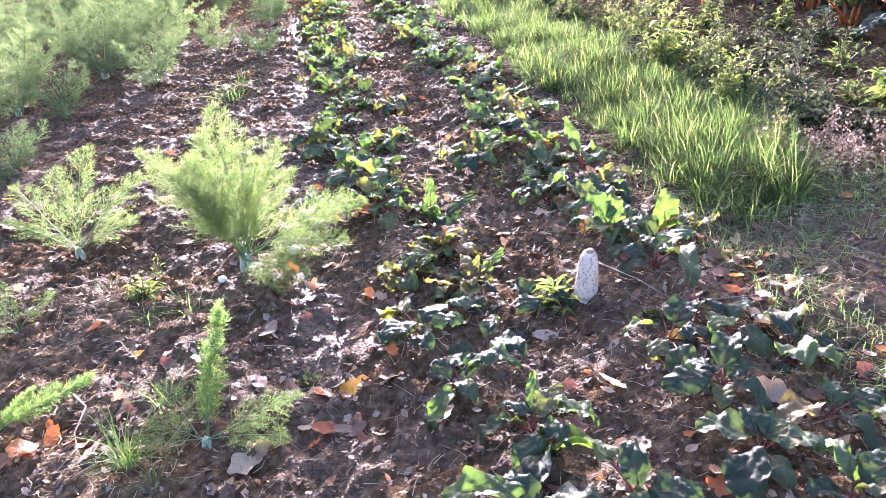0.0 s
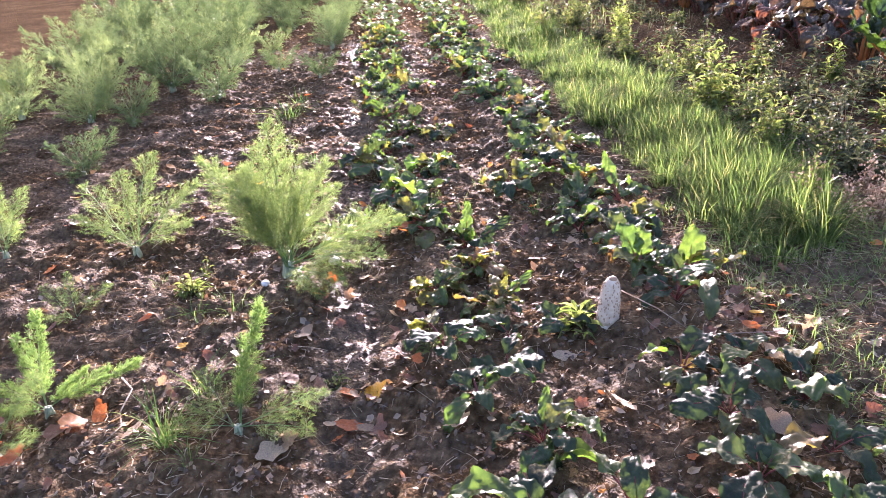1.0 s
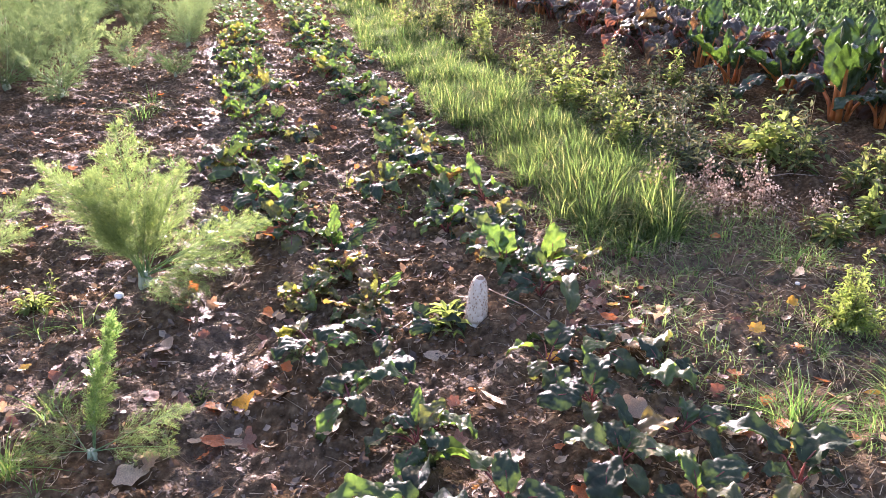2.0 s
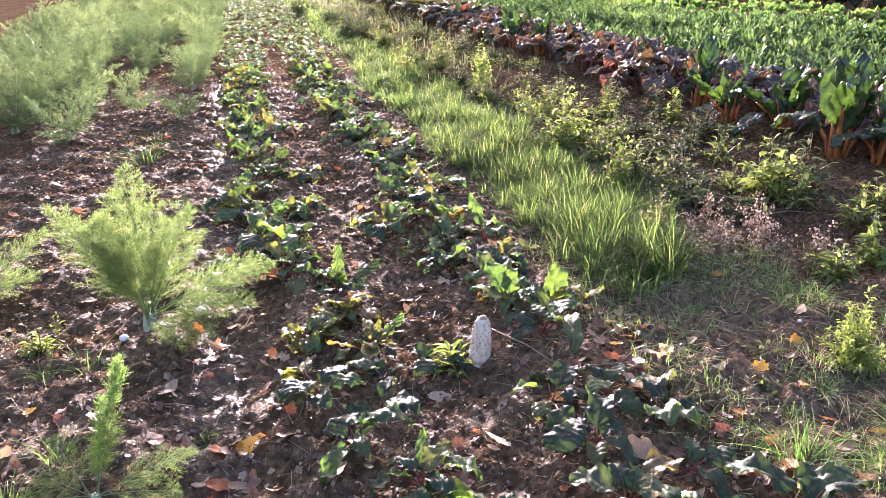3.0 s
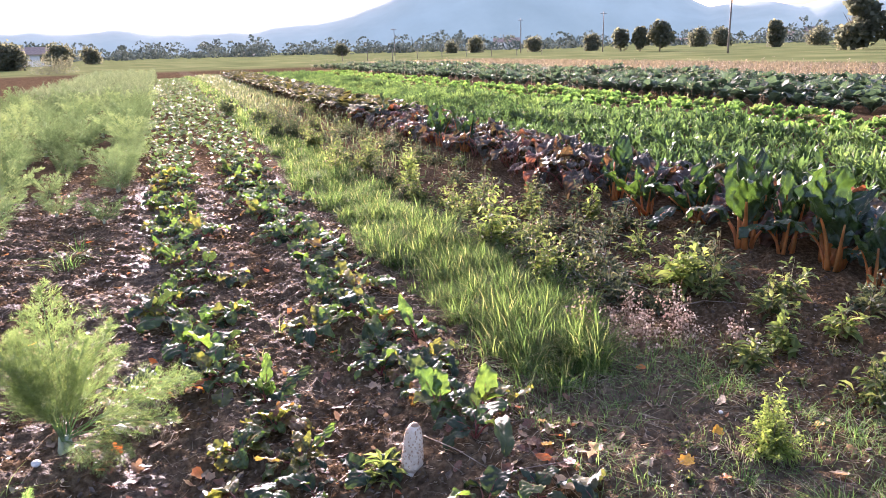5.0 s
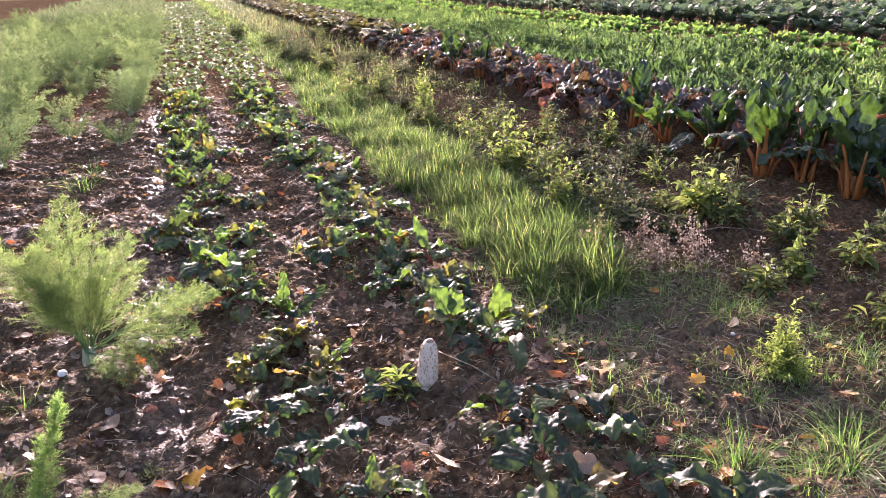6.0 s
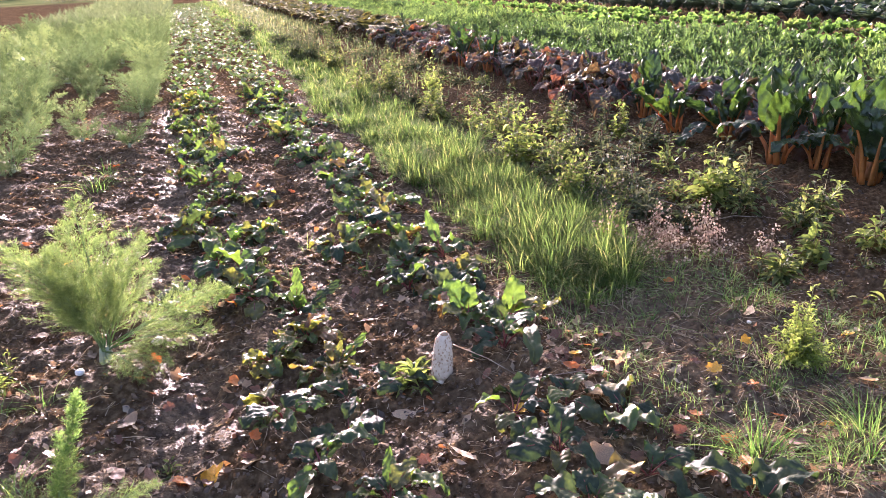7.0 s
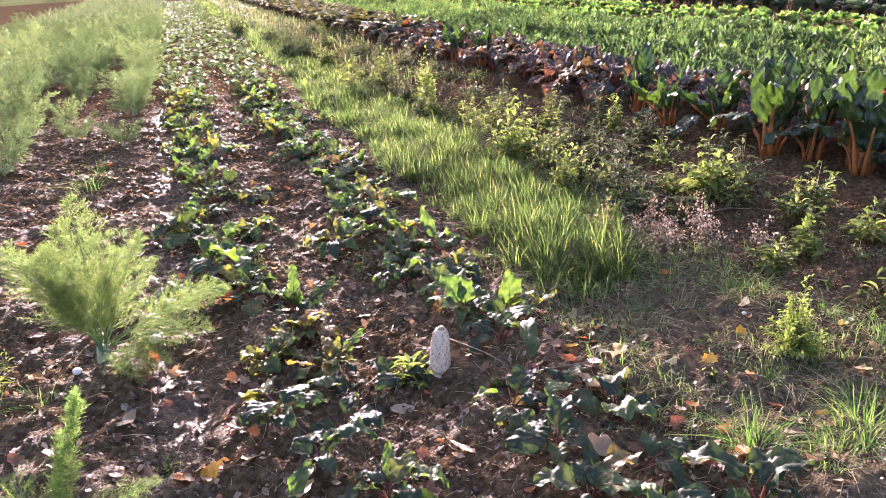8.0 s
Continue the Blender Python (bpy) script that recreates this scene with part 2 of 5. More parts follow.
CABBAGE = leafy("cabbage_leaf", [(0.0, (0.05, 0.075, 0.055)), (1.0, (0.1, 0.13, 0.095))], (0.95, 1.05, 0.6), 0.3, 0.45, "island", 20.0, 0.3, 0.3)
GRASS = leafy("grass_blade", [(0.0, (0.045, 0.07, 0.03)), (0.5, (0.098, 0.142, 0.056)), (0.88, (0.175, 0.215, 0.088)), (1.0, (0.36, 0.31, 0.19))], (1.0, 1.1, 0.55), 0.52, 0.7, "island", 8.0, 0, 0.02)
TUFT = leafy("tuft_blade", [(0.0, (0.054, 0.11, 0.035)), (0.7, (0.108, 0.18, 0.06)), (1.0, (0.306, 0.31, 0.16))], (1.0, 1.06, 0.55), 0.48, 0.55, "object", 8.0, 0, 0.25)
STRAW = leafy("dry_straw", [(0.0, (0.22, 0.17, 0.11)), (1.0, (0.42, 0.35, 0.25))], (1, 0.95, 0.85), 0.3, 0.5, "island", 8.0, 0)
DRY_FIELD = leafy("dry_field_grass", [(0.0, (0.13, 0.115, 0.07)), (1.0, (0.24, 0.2, 0.13))], (1, 0.95, 0.8), 0.25, 0.7, "island", 3.0, 0, 0.1)
# weed leaf with a raised base colour that stands in for backlight
WEED_BACKLIT = leafy("backlit_weed_leaf", [(0.0, (0.13, 0.185, 0.06)), (1.0, (0.28, 0.33, 0.11))], (1.08, 1.08, 0.55), 0.56, 0.55, "island", 12.0, 0, 0.2)
WEED = leafy("weed_leaf", [(0.0, (0.045, 0.065, 0.028)), (0.6, (0.085, 0.11, 0.042)), (1.0, (0.2, 0.22, 0.085))], (1.1, 1.1, 0.6), 0.45, 0.55, "island", 12.0, 0, 0.25)
WEED_DULL = leafy("dull_weed_leaf", [(0.0, (0.04, 0.052, 0.03)), (0.7, (0.075, 0.09, 0.05)), (1.0, (0.19, 0.18, 0.11))], (1.05, 1.05, 0.65), 0.32, 0.6, "island", 12.0, 0, 0.2)
WEED_STEM = leafy("weed_stem", [(0.0, (0.13, 0.15, 0.05)), (1.0, (0.22, 0.17, 0.08))], (1, 1, 0.6), 0.2, 0.5, "object", 12.0, 0)
DRY_STEM = leafy("dry_stem", [(0.0, (0.16, 0.1, 0.07)), (1.0, (0.28, 0.19, 0.13))], (1, 0.9, 0.7), 0.2, 0.6, "object", 12.0, 0)
SEED = leafy("seed_head", [(0.0, (0.24, 0.175, 0.13)), (0.6, (0.4, 0.33, 0.26)), (1.0, (0.62, 0.57, 0.48))], (1, 0.9, 0.8), 0.4, 0.6, "island", 12.0, 0)
LITTER = leafy("leaf_litter", [(0.0, (0.06, 0.042, 0.027)), (0.45, (0.11, 0.078, 0.049)), (0.75, (0.22, 0.165, 0.108)), (0.955, (0.42, 0.34, 0.24)), (0.98, (0.3, 0.12, 0.045)), (1.0, (0.36, 0.2, 0.06))], (1.1, 0.9, 0.65), 0.25, 0.3, "island", 30.0, 0.3)
FALLEN_TAN = leafy("fallen_leaf_tan", [(0.0, (0.24, 0.16, 0.1)), (1.0, (0.46, 0.36, 0.25))], (1.1, 0.92, 0.6), 0.3, 0.5, "object", 24.0, 0.4)
FALLEN_ORANGE = leafy("fallen_leaf_orange", [(0.0, (0.36, 0.11, 0.035)), (1.0, (0.52, 0.21, 0.06))], (1.2, 0.85, 0.4), 0.4, 0.35, "object", 24.0, 0.4)
FALLEN_YELLOW = leafy("fallen_leaf_yellow", [(0.0, (0.6, 0.36, 0.04)), (1.0, (0.65, 0.46, 0.06))], (1.2, 0.95, 0.4), 0.4, 0.35, "object", 24.0, 0.4)
FALLEN_BROWN = leafy("fallen_leaf_brown", [(0.0, (0.1, 0.052, 0.034)), (1.0, (0.22, 0.115, 0.07))], (1.15, 0.8, 0.6), 0.25, 0.5, "object", 24.0, 0.4)
TWIG = plain("twig_bark", (0.16, 0.11, 0.08), (0.36, 0.29, 0.22), 0.7, 40.0, 0.4)
STONE = plain("pale_stone", (0.5, 0.47, 0.42), (0.72, 0.7, 0.66), 0.6, 30.0, 0.4)
CAP = plain("mushroom_cap_skin", (0.48, 0.38, 0.28), (0.66, 0.56, 0.44), 0.75, 60.0, 0.5, 0.006)
CAP_SCALE = plain("mushroom_scale", (0.24, 0.15, 0.09), (0.45, 0.32, 0.22), 0.8, 60.0, 0.4, 0.006)
STEM_WHITE = plain("mushroom_stem_skin", (0.68, 0.6, 0.52), (0.82, 0.77, 0.7), 0.6, 50.0, 0.3, 0.005)
BARK = plain("tree_bark", (0.06, 0.045, 0.035), (0.15, 0.12, 0.09), 0.85, 3.0, 0.6, 0.05)
# crown colour lightened towards grey in place of the haze over distance
TREE_LEAF = leafy("tree_foliage_hazed", [(0.0, (0.09, 0.095, 0.07)), (0.7, (0.12, 0.125, 0.09)), (1.0, (0.16, 0.15, 0.1))], (1, 1, 0.8), 0.42, 0.8, "island", 1.0, 0, 0.03)
POLE = plain("weathered_pole", (0.12, 0.1, 0.085), (0.22, 0.19, 0.16), 0.8, 6.0, 0.3)
WALL = plain("house_render", (0.55, 0.52, 0.48), (0.72, 0.7, 0.66), 0.8, 1.5, 0.2)
ROOF = plain("roof_tile", (0.2, 0.14, 0.11), (0.32, 0.23, 0.18), 0.75, 3.0, 0.4)
DARK_GLASS, _n, _b, _o = material("window_glass")
_b.inputs["Base Color"].default_value, _b.inputs["Roughness"].default_value = (0.03, 0.035, 0.04, 1), 0.08
# distance haze painted into the hills: blue-grey base plus a faint glow
HILL, _n, _b, _o = material("distant_hill_haze_glow")
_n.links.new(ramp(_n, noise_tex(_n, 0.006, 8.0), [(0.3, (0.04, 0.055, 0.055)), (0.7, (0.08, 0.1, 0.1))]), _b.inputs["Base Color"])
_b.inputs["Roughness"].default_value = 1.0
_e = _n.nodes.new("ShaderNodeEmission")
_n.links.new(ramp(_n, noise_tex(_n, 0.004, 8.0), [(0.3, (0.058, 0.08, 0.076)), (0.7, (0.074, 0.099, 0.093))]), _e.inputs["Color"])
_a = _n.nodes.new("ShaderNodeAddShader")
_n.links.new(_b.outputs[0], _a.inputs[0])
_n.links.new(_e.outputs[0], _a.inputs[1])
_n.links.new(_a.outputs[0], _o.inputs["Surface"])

# ---- ground: one sheet to the horizon, finest where the camera stands near ----
def graded(lo, hi, step, out_lo, out_hi, grow):
    mid = list(np.arange(lo, hi, step))
    up, s = [mid[-1]], step
    while up[-1] < out_hi:
        s *= grow
        up.append(up[-1] + s)
    dn, s = [mid[0]], step
    while dn[-1] > out_lo:
        s *= grow
        dn.append(dn[-1] - s)
    return np.array(dn[:0:-1] + mid + up[1:])


_gx, _gy = graded(-1.9, 3.3, 0.02, -3500, 3500, 1.07), graded(1.0, 8.5, 0.02, -400, 3500, 1.07)
_X, _Y = np.meshgrid(_gx, _gy)
_V = np.stack([_X, _Y, ground_z(_X, _Y)], -1).reshape(-1, 3)
_nx, _ny = len(_gx), len(_gy)
_i = (np.arange(_ny - 1)[:, None] * _nx + np.arange(_nx - 1)[None, :]).ravel()
ground = new("ground", mesh("ground", _V, np.stack([_i, _i + 1, _i + _nx + 1, _i + _nx], -1), SOIL, smooth=True))
tagged(ground, "dark damp tilled soil running into green meadows", "ground", kind="structure")

# ---- hills beyond the plain ----
_az = np.arange(-100, 101, 1.0)


HILL_END = 37.0


def _ridge(a):
    bell = 2.4 + 3.8 / (1 + math.exp((a - HILL_END) / 1.1)) - 4.2 / (1 + math.exp((a - 17) / 2.6))
    return bell + 0.5 * (float(vnoise(a * 0.35, 3.0, 5)) - 0.5) + 0.25 * (float(vnoise(a * 1.3, 8.0, 6)) - 0.5)


_hv, _hf = [], []
for k, a in enumerate(_az):
    for d, g in ((2600, -0.2), (2800, 0.45), (3000, 0.8), (3200, 1.0), (3400, 0.9)):
        wob = 1 + 0.02 * math.sin(a * 0.23)
        _hv.append((d * wob * math.sin(radians(a)), d * wob * math.cos(radians(a)), d * math.tan(radians(_ridge(a))) * g))
    if k:
        for j in range(4):
            o = (k - 1) * 5 + j
            _hf.append((o, o + 5, o + 6, o + 1))
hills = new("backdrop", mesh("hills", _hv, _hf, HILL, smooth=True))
tagged(hills, "wooded hills closing the valley, blue-grey haze painted in as glow", "hills", kind="structure")


# ---- leaves on stalks ----
def leaf_pair(rng, stalk, length, width, e0, e1, r, wave=0.012, fold=0.25, crinkle=0.0, n=9, half=3, shape=0.75, flat=1.0):
    """Stalk and blade of one leaf that grows along +x, its rise turning from e0 to e1 degrees. Returns two Soups."""
    total, pts, p = stalk + length, [], Vector((0, 0, 0))
    steps = 40
    for i in range(steps + 1):
        pts.append(p.copy())
        e = radians(e0 + (e1 - e0) * (i / steps) ** 1.4)
        p = p + Vector((math.cos(e), 0, math.sin(e))) * total / steps

    def at(s):
        q = max(0, min(steps - 1e-6, s / total * steps))
        k = int(q)
        a, b = pts[k], pts[k + 1]
        return a.lerp(b, q - k), (b - a).normalized()
    st = Soup()
    ring = [at((stalk + 0.5 * length) * i / 6)[0] for i in range(7)]
    st.tube(ring, r, r * 0.35, 6)
    if flat != 1.0:
        st.v = [(x, y * flat, z) for x, y, z in st.v]
    bl = Soup()
    ph = [rng.uniform(0, 6.28) for _ in range(4)]
    verts, faces = [], []
    for i in range(n + 1):
        t = i / n
        c, d = at(stalk + length * t)
        nrm = Vector((-d.z, 0, d.x))
        w = width / 2 * (max(math.sin(math.pi * min(1, t ** shape * 0.985 + 0.015)), 0.0) ** 0.65 + 0.015)
        w *= 1 + 0.05 * math.sin(9 * t + ph[2])
        for j in range(-half, half + 1):
            q = j / half
            rim = abs(q) ** 1.6
            lift = fold * abs(q) * w + wave * rim * (math.sin(t * 13 + ph[0] + (2 if j > 0 else 0)) + 0.55 * math.sin(t * 24 + ph[1] + (1 if j > 0 else 0)))
            rib = abs(math.sin(math.pi * (6.5 * t - 2.0 * abs(q)) + ph[3]))
            lift += crinkle * (0.5 * math.sin(t * 15 + 3 * q + ph[3]) * math.sin(q * 5 + t * 6 + ph[1]) + 0.55 * rib * min(1.0, 2.5 * abs(q)) * (1 - t) ** 0.3 + 0.08 * (rng.random() - 0.5)) + r * 0.4
            back = -0.05 * length * rim * (1 - t) ** 2
            verts.append(tuple(c + Vector((0, 1, 0)) * q * w * (1 + 0.04 * math.sin(t * 21 + ph[0]) + 0.025 * (rng.random() - 0.5)) + nrm * lift + d * back))
    m = 2 * half + 1
    for i in range(n):
        for j in range(m - 1):
            faces.append((i * m + j, i * m + j + 1, (i + 1) * m + j + 1, (i + 1) * m + j))
    bl.add(verts, faces)
    return st, bl


def turned(soup, m):
    return [tuple(m @ Vector(v)) for v in soup.v]


# ---- fennel ----
def frond(rng, pairs, subs, fils, length=1.0, thick=0.0016, spread=0.36, bare=0.28):
    """One feathery fennel leaf of unit height: stalk, then finely divided threads. Returns stalk and feather Soups."""
    st, fe = Soup(), Soup()
    bend = rng.uniform(0.05, 0.25)
    ph = rng.uniform(0, 6.28)

    def mid(t):
        return Vector((bend * t * t, 0.03 * math.sin(3 * t + ph), t * (1 - 0.1 * bend * t)))
    st.tube([mid(i / 8) for i in range(9)], 0.008, 0.0015, 5)
    for i in range(pairs):
        t = bare + (0.97 - bare) * (i + 0.3) / pairs
        for side in (-1, 1):
            ln = (spread * (1 - t) ** 0.75 * (1 if t > bare + 0.1 else 0.8) + 0.05) * rng.uniform(0.55, 1.2)
            a = rng.uniform(-0.5, 0.5) + (0 if rng.random() < 0.7 else 1.3)
            out = Vector((math.sin(a) * 0.8, side * math.cos(a), rng.uniform(0.7, 1.1))).normalized()
            b0 = mid(t)
            st.blade(b0, b0 + out * ln, 0.004)
            for k in range(subs):
                u = 0.2 + 0.8 * (k + rng.random() * 0.5) / subs
                b1 = b0 + out * ln * u
                l2 = ln * 0.42 * (1.1 - u) + 0.03
                for s2 in (-1, 1):
                    w = (out + Vector((rng.uniform(-1, 1), rng.uniform(-1, 1), rng.uniform(-0.6, 1))) * 0.9).normalized()
                    fe.blade(b1, b1 + w * l2, thick * 1.3)
                    for f in range(fils):
                        v = 0.25 + 0.75 * f / max(1, fils)
                        b2 = b1 + w * l2 * v
                        z = (w + Vector((rng.uniform(-1, 1), rng.uniform(-1, 1), rng.uniform(-0.5, 1))) * 1.1).normalized()
                        fe.blade(b2, b2 + z * rng.uniform(0.018, 0.045), thick)
    return st, fe


FINE = []
for k in range(4):
    _r = random.Random(40 + k)
    _s, _f = frond(_r, 18, 8, 9, thick=0.0017, spread=0.42, bare=0.17)
    FINE.append((_s.mesh("frond_stalk", FENNEL_STALK), _f.mesh("frond_feather", FENNEL)))
PLUME = []
for k in range(2):
    _r = random.Random(50 + k)
    _s, _f = frond(_r, 32, 7, 8, thick=0.0028, spread=0.17, bare=0.12)
    PLUME.append((_s.mesh("plume_stalk", FENNEL_STALK), _f.mesh("plume_feather", PLUME_GREEN)))


def bulb_mesh():
    s = Soup()
    for k in range(5):
        a = k * 72 + 20
        pts = [Vector((0.012 * math.cos(radians(a)), 0.012 * math.sin(radians(a)), -0.02)), Vector((0.03 * math.cos(radians(a)), 0.022 * math.sin(radians(a)), 0.03)),
               Vector((0.022 * math.cos(radians(a)), 0.017 * math.sin(radians(a)), 0.075)), Vector((0.02 * math.cos(radians(a)), 0.016 * math.sin(radians(a)), 0.12))]
        s.tube(pts, 0.024, 0.011, 7)
    return s.mesh("bulb", BULB, True)


BULB_MESH = bulb_mesh()


def fennel(x, y, fronds, label, pool, turn=0.0, group="fennel plants in rows", bulb=1.0):
    """fronds: (azimuth, lean from upright, height)."""
    ob = thing("fennel_plant", x, y, label, "fennel", group, turn=turn)
    part("bulb", BULB_MESH, ob, "pale green-white swollen bulb", pose(0, 0, -0.02) @ Matrix.Scale(bulb * 0.75, 4))
    for k, (az, lean, h) in enumerate(fronds):
        st, fe = pool[k % len(pool)]
        m = pose(0.01 * math.cos(radians(az)), 0.01 * math.sin(radians(az)), 0.05 * bulb, 0, lean, az) @ Matrix.Scale(h, 4)
        f = part("frond", fe, ob, at=m)
        part("stalk", st, f)
    return ob


NEAR_FENNEL = "feathery bright green fennel plant in damp tilled soil"
fennel(-0.56, 3.15, [(265, 6, 0.46), (215, 14, 0.52), (120, 20, 0.52), (80, 3, 0.67), (185, 17, 0.62), (0, 19, 0.56), (110, 8, 0.58), (250, 10, 0.44), (300, 12, 0.40), (190, 8, 0.51), (350, 8, 0.48), (170, 26, 0.55), (20, 30, 0.44), (230, 14, 0.44), (60, 12, 0.51), (140, 14, 0.49),
                     (2, 62, 0.57), (20, 68, 0.52), (-14, 72, 0.47), (-48, 80, 0.40), (-62, 82, 0.36)], "large bushy feathery green fennel plant glowing against the sun", FINE, bulb=1.0)
fennel(-0.61, 1.99, [(15, 10, 0.46), (40, 16, 0.24), (150, 22, 0.22), (185, 70, 0.22), (10, 74, 0.3), (-20, 78, 0.26), (150, 74, 0.2)], "small feathery fennel plant with one upright plume", [PLUME[0]] + FINE + FINE[:2], bulb=0.55)
fennel(-1.33, 2.24, [(80, 5, 0.36), (190, 40, 0.3), (10, 62, 0.36), (130, 25, 0.28), (350, 40, 0.26), (250, 50, 0.25)], NEAR_FENNEL, PLUME, bulb=0.6)
fennel(-1.42, 2.02, [(60, 8, 0.33), (170, 35, 0.3), (-20, 30, 0.3), (100, 20, 0.3), (230, 55, 0.25), (300, 60, 0.22)], NEAR_FENNEL, FINE, 40, bulb=0.6)
fennel(-1.42, 3.63, [(60, 20, 0.5), (20, 45, 0.48), (150, 28, 0.42), (200, 40, 0.34), (100, 10, 0.4), (-10, 60, 0.36), (280, 40, 0.25)], NEAR_FENNEL, FINE, bulb=0.7)
fennel(-2.14, 3.73, [(30, 20, 0.36), (120, 25, 0.34), (210, 30, 0.3), (-40, 40, 0.3), (80, 6, 0.36)], NEAR_FENNEL, FINE, bulb=0.6)
fennel(-1.5, 2.95, [(30, 50, 0.2), (150, 40, 0.2), (260, 50, 0.18), (90, 10, 0.2)], "tiny yellowing fennel seedling in damp soil", FINE, bulb=0.35)

# the dense fennel bed
def bed_shape(seed, fronds, pairs, subs, fils, thick):
    rr, stems, plume = random.Random(seed), Soup(), Soup()
    for k in range(fronds):
        st, fe = frond(rr, pairs, subs, fils, thick=thick, spread=0.4, bare=0.1)
        low = k >= fronds - 4
        lean = rr.uniform(45, 72) if low else 40 * math.sqrt(rr.random())
        az = 360 * (k + rr.random()) / fronds
        m = pose(0.02 * math.cos(az), 0.02 * math.sin(az), 0.04, 0, lean, az) @ Matrix.Scale(rr.uniform(0.45, 0.65) if low else rr.uniform(0.7, 1.0), 4)
        stems.add(turned(st, m), st.f)
        plume.add(turned(fe, m), fe.f)
    return stems.mesh("bed_stem", FENNEL_STALK), plume.mesh("bed_foliage", FENNEL_BED)


_close = [bed_shape(400 + k, 11, 12, 6, 5, 0.005) for k in range(4)]
_away = [bed_shape(420 + k, 10, 10, 5, 3, 0.009) for k in range(4)]
_bed = [(-2.24, 5.18, 0.42), (-2.3, 6.61, 0.5), (-1.66, 7.3, 0.62), (-0.7, 7.75, 0.36), (-1.25, 8.7, 0.4), (-1.9, 9.4, 0.7), (-0.68, 9.9, 0.74), (-2.75, 4.3, 0.4)]
for row, y0 in ((-0.72, 10.2), (-1.42, 9.2), (-2.2, 6.9), (-2.95, 4.6), (-3.6, 4.2), (-4.3, 5.0)):
    y = y0
    while y < 26:
        if R.random() < 0.9 and y > y0 + R.uniform(0, 1.2):
            _bed.append((row + R.uniform(-0.18, 0.18), y, R.choice((0.4, 0.55, 0.66, 0.74, 0.82, 0.92))))
        y += R.uniform(0.58, 0.98)
for x, y, h in _bed:
    st, fo = R.choice(_close if y < 13 else _away)
    ob = thing("fennel_plant", x, y, "feathery grey-green fennel bush in the dense bed", "fennel", "fennel plants in rows", turn=R.uniform(0, 360), scale=h)
    part("bulb", BULB_MESH, ob)
    part("foliage", fo, ob)
    part("stem", st, ob)

_s = Soup()
for row in (-0.72, -1.42, -2.2, -2.95, -3.6, -4.3):
    y = 26.0
    while y < 62:
        cx, h = row + R.uniform(-0.1, 0.1), R.uniform(0.6, 0.85)
        for _ in range(70):
            a, l = R.uniform(0, 6.28), 0.4 * math.sqrt(R.random())
            b = Vector((cx + l * 0.6 * math.cos(a), y + l * 0.6 * math.sin(a), h * R.uniform(0.05, 0.8)))
            _s.blade(b, b + Vector((R.uniform(-0.14, 0.14), R.uniform(-0.14, 0.14), R.uniform(0.02, 0.22))), 0.03)
        y += R.uniform(0.4, 0.6)
tagged(new("fennel_bed", _s.mesh("fennel_bed", leafy("far_fennel", [(0.0, (0.08, 0.105, 0.055)), (1.0, (0.17, 0.205, 0.11))], (1, 1, 0.8), 0.3, 0.7, "island", 3.0, 0, 0.1))), "far end of the dense feathery fennel bed", "fennel", kind="stuff")

# ---- beets ----
BEETS, DROOPING = [], []
for k in range(12):
    _r = random.Random(80 + k)
    _st, _bl = leaf_pair(_r, _r.uniform(0.06, 0.12), _r.uniform(0.12, 0.18), _r.uniform(0.065, 0.1), _r.uniform(38, 76), _r.choice((-85, -70, -50, -30, -5, 25)), 0.0038, 0.009, _r.uniform(-0.4, 0.4), 0.013, n=26, half=5)
    _tip = _bl.v[-1][2] - max(v[2] for v in _st.v)
    _sm = _st.mesh("beet_stalk", BEET_STEM, True)
    BEETS.append([(_sm, _bl.mesh("beet_blade", m, True)) for m in (BEET, BEET_BRIGHT, BEET_YELLOW)])
    if _tip < 0:
        DROOPING.append(BEETS[-1])


def beet(x, y, leaves, label, scale=1.0, turn=0.0, shares=(0.7, 0.93), pool=BEETS):
    ob = thing("beet_plant", x, y, label, "beet", "beets in two rows", turn=turn, scale=scale)
    for k in range(leaves):
        q = R.random()
        st, bl = R.choice(pool)[0 if q < shares[0] else 1 if q < shares[1] else 2]
        az = 360 * (k + R.uniform(-0.3, 0.3)) / leaves
        s = R.uniform(0.55, 1.1)
        l = part("leaf", bl, ob, at=pose(0, 0, -0.004, R.uniform(-25, 25), R.uniform(-22, 12), az) @ Matrix.Scale(s, 4))
        part("stalk", st, l)
    return ob


BEET_LABEL = "beet plant with drooping dark green wavy leaves"
_rows = [(0.36, 1.72), (0.2, 2.0), (0.33, 2.19), (0.38, 2.4), (0.12, 2.3), (0.3, 2.94), (0.13, 2.79), (0.35, 2.63), (0.3, 3.25), (0.12, 3.45), (0.56, 1.45), (0.62, 2.5), (0.3, 1.42),
         (0.92, 2.04), (1.14, 2.05), (1.27, 1.86), (0.93, 1.5), (0.96, 1.76), (1.2, 1.6), (1.05, 1.3), (1.08, 2.5), (1.03, 2.8), (1.07, 3.08), (0.9, 3.35), (1.18, 3.35), (1.2, 2.72), (1.4, 1.3)]
for row in (0.03, 1.0):
    y = 3.6
    while y < 11:
        _rows.append((row + R.uniform(-0.16, 0.16), y))
        if R.random() < 0.45:
            _rows.append((row + R.choice((-0.25, 0.25)) + R.uniform(-0.08, 0.08), y + 0.1))
        y += R.uniform(0.2, 0.34)
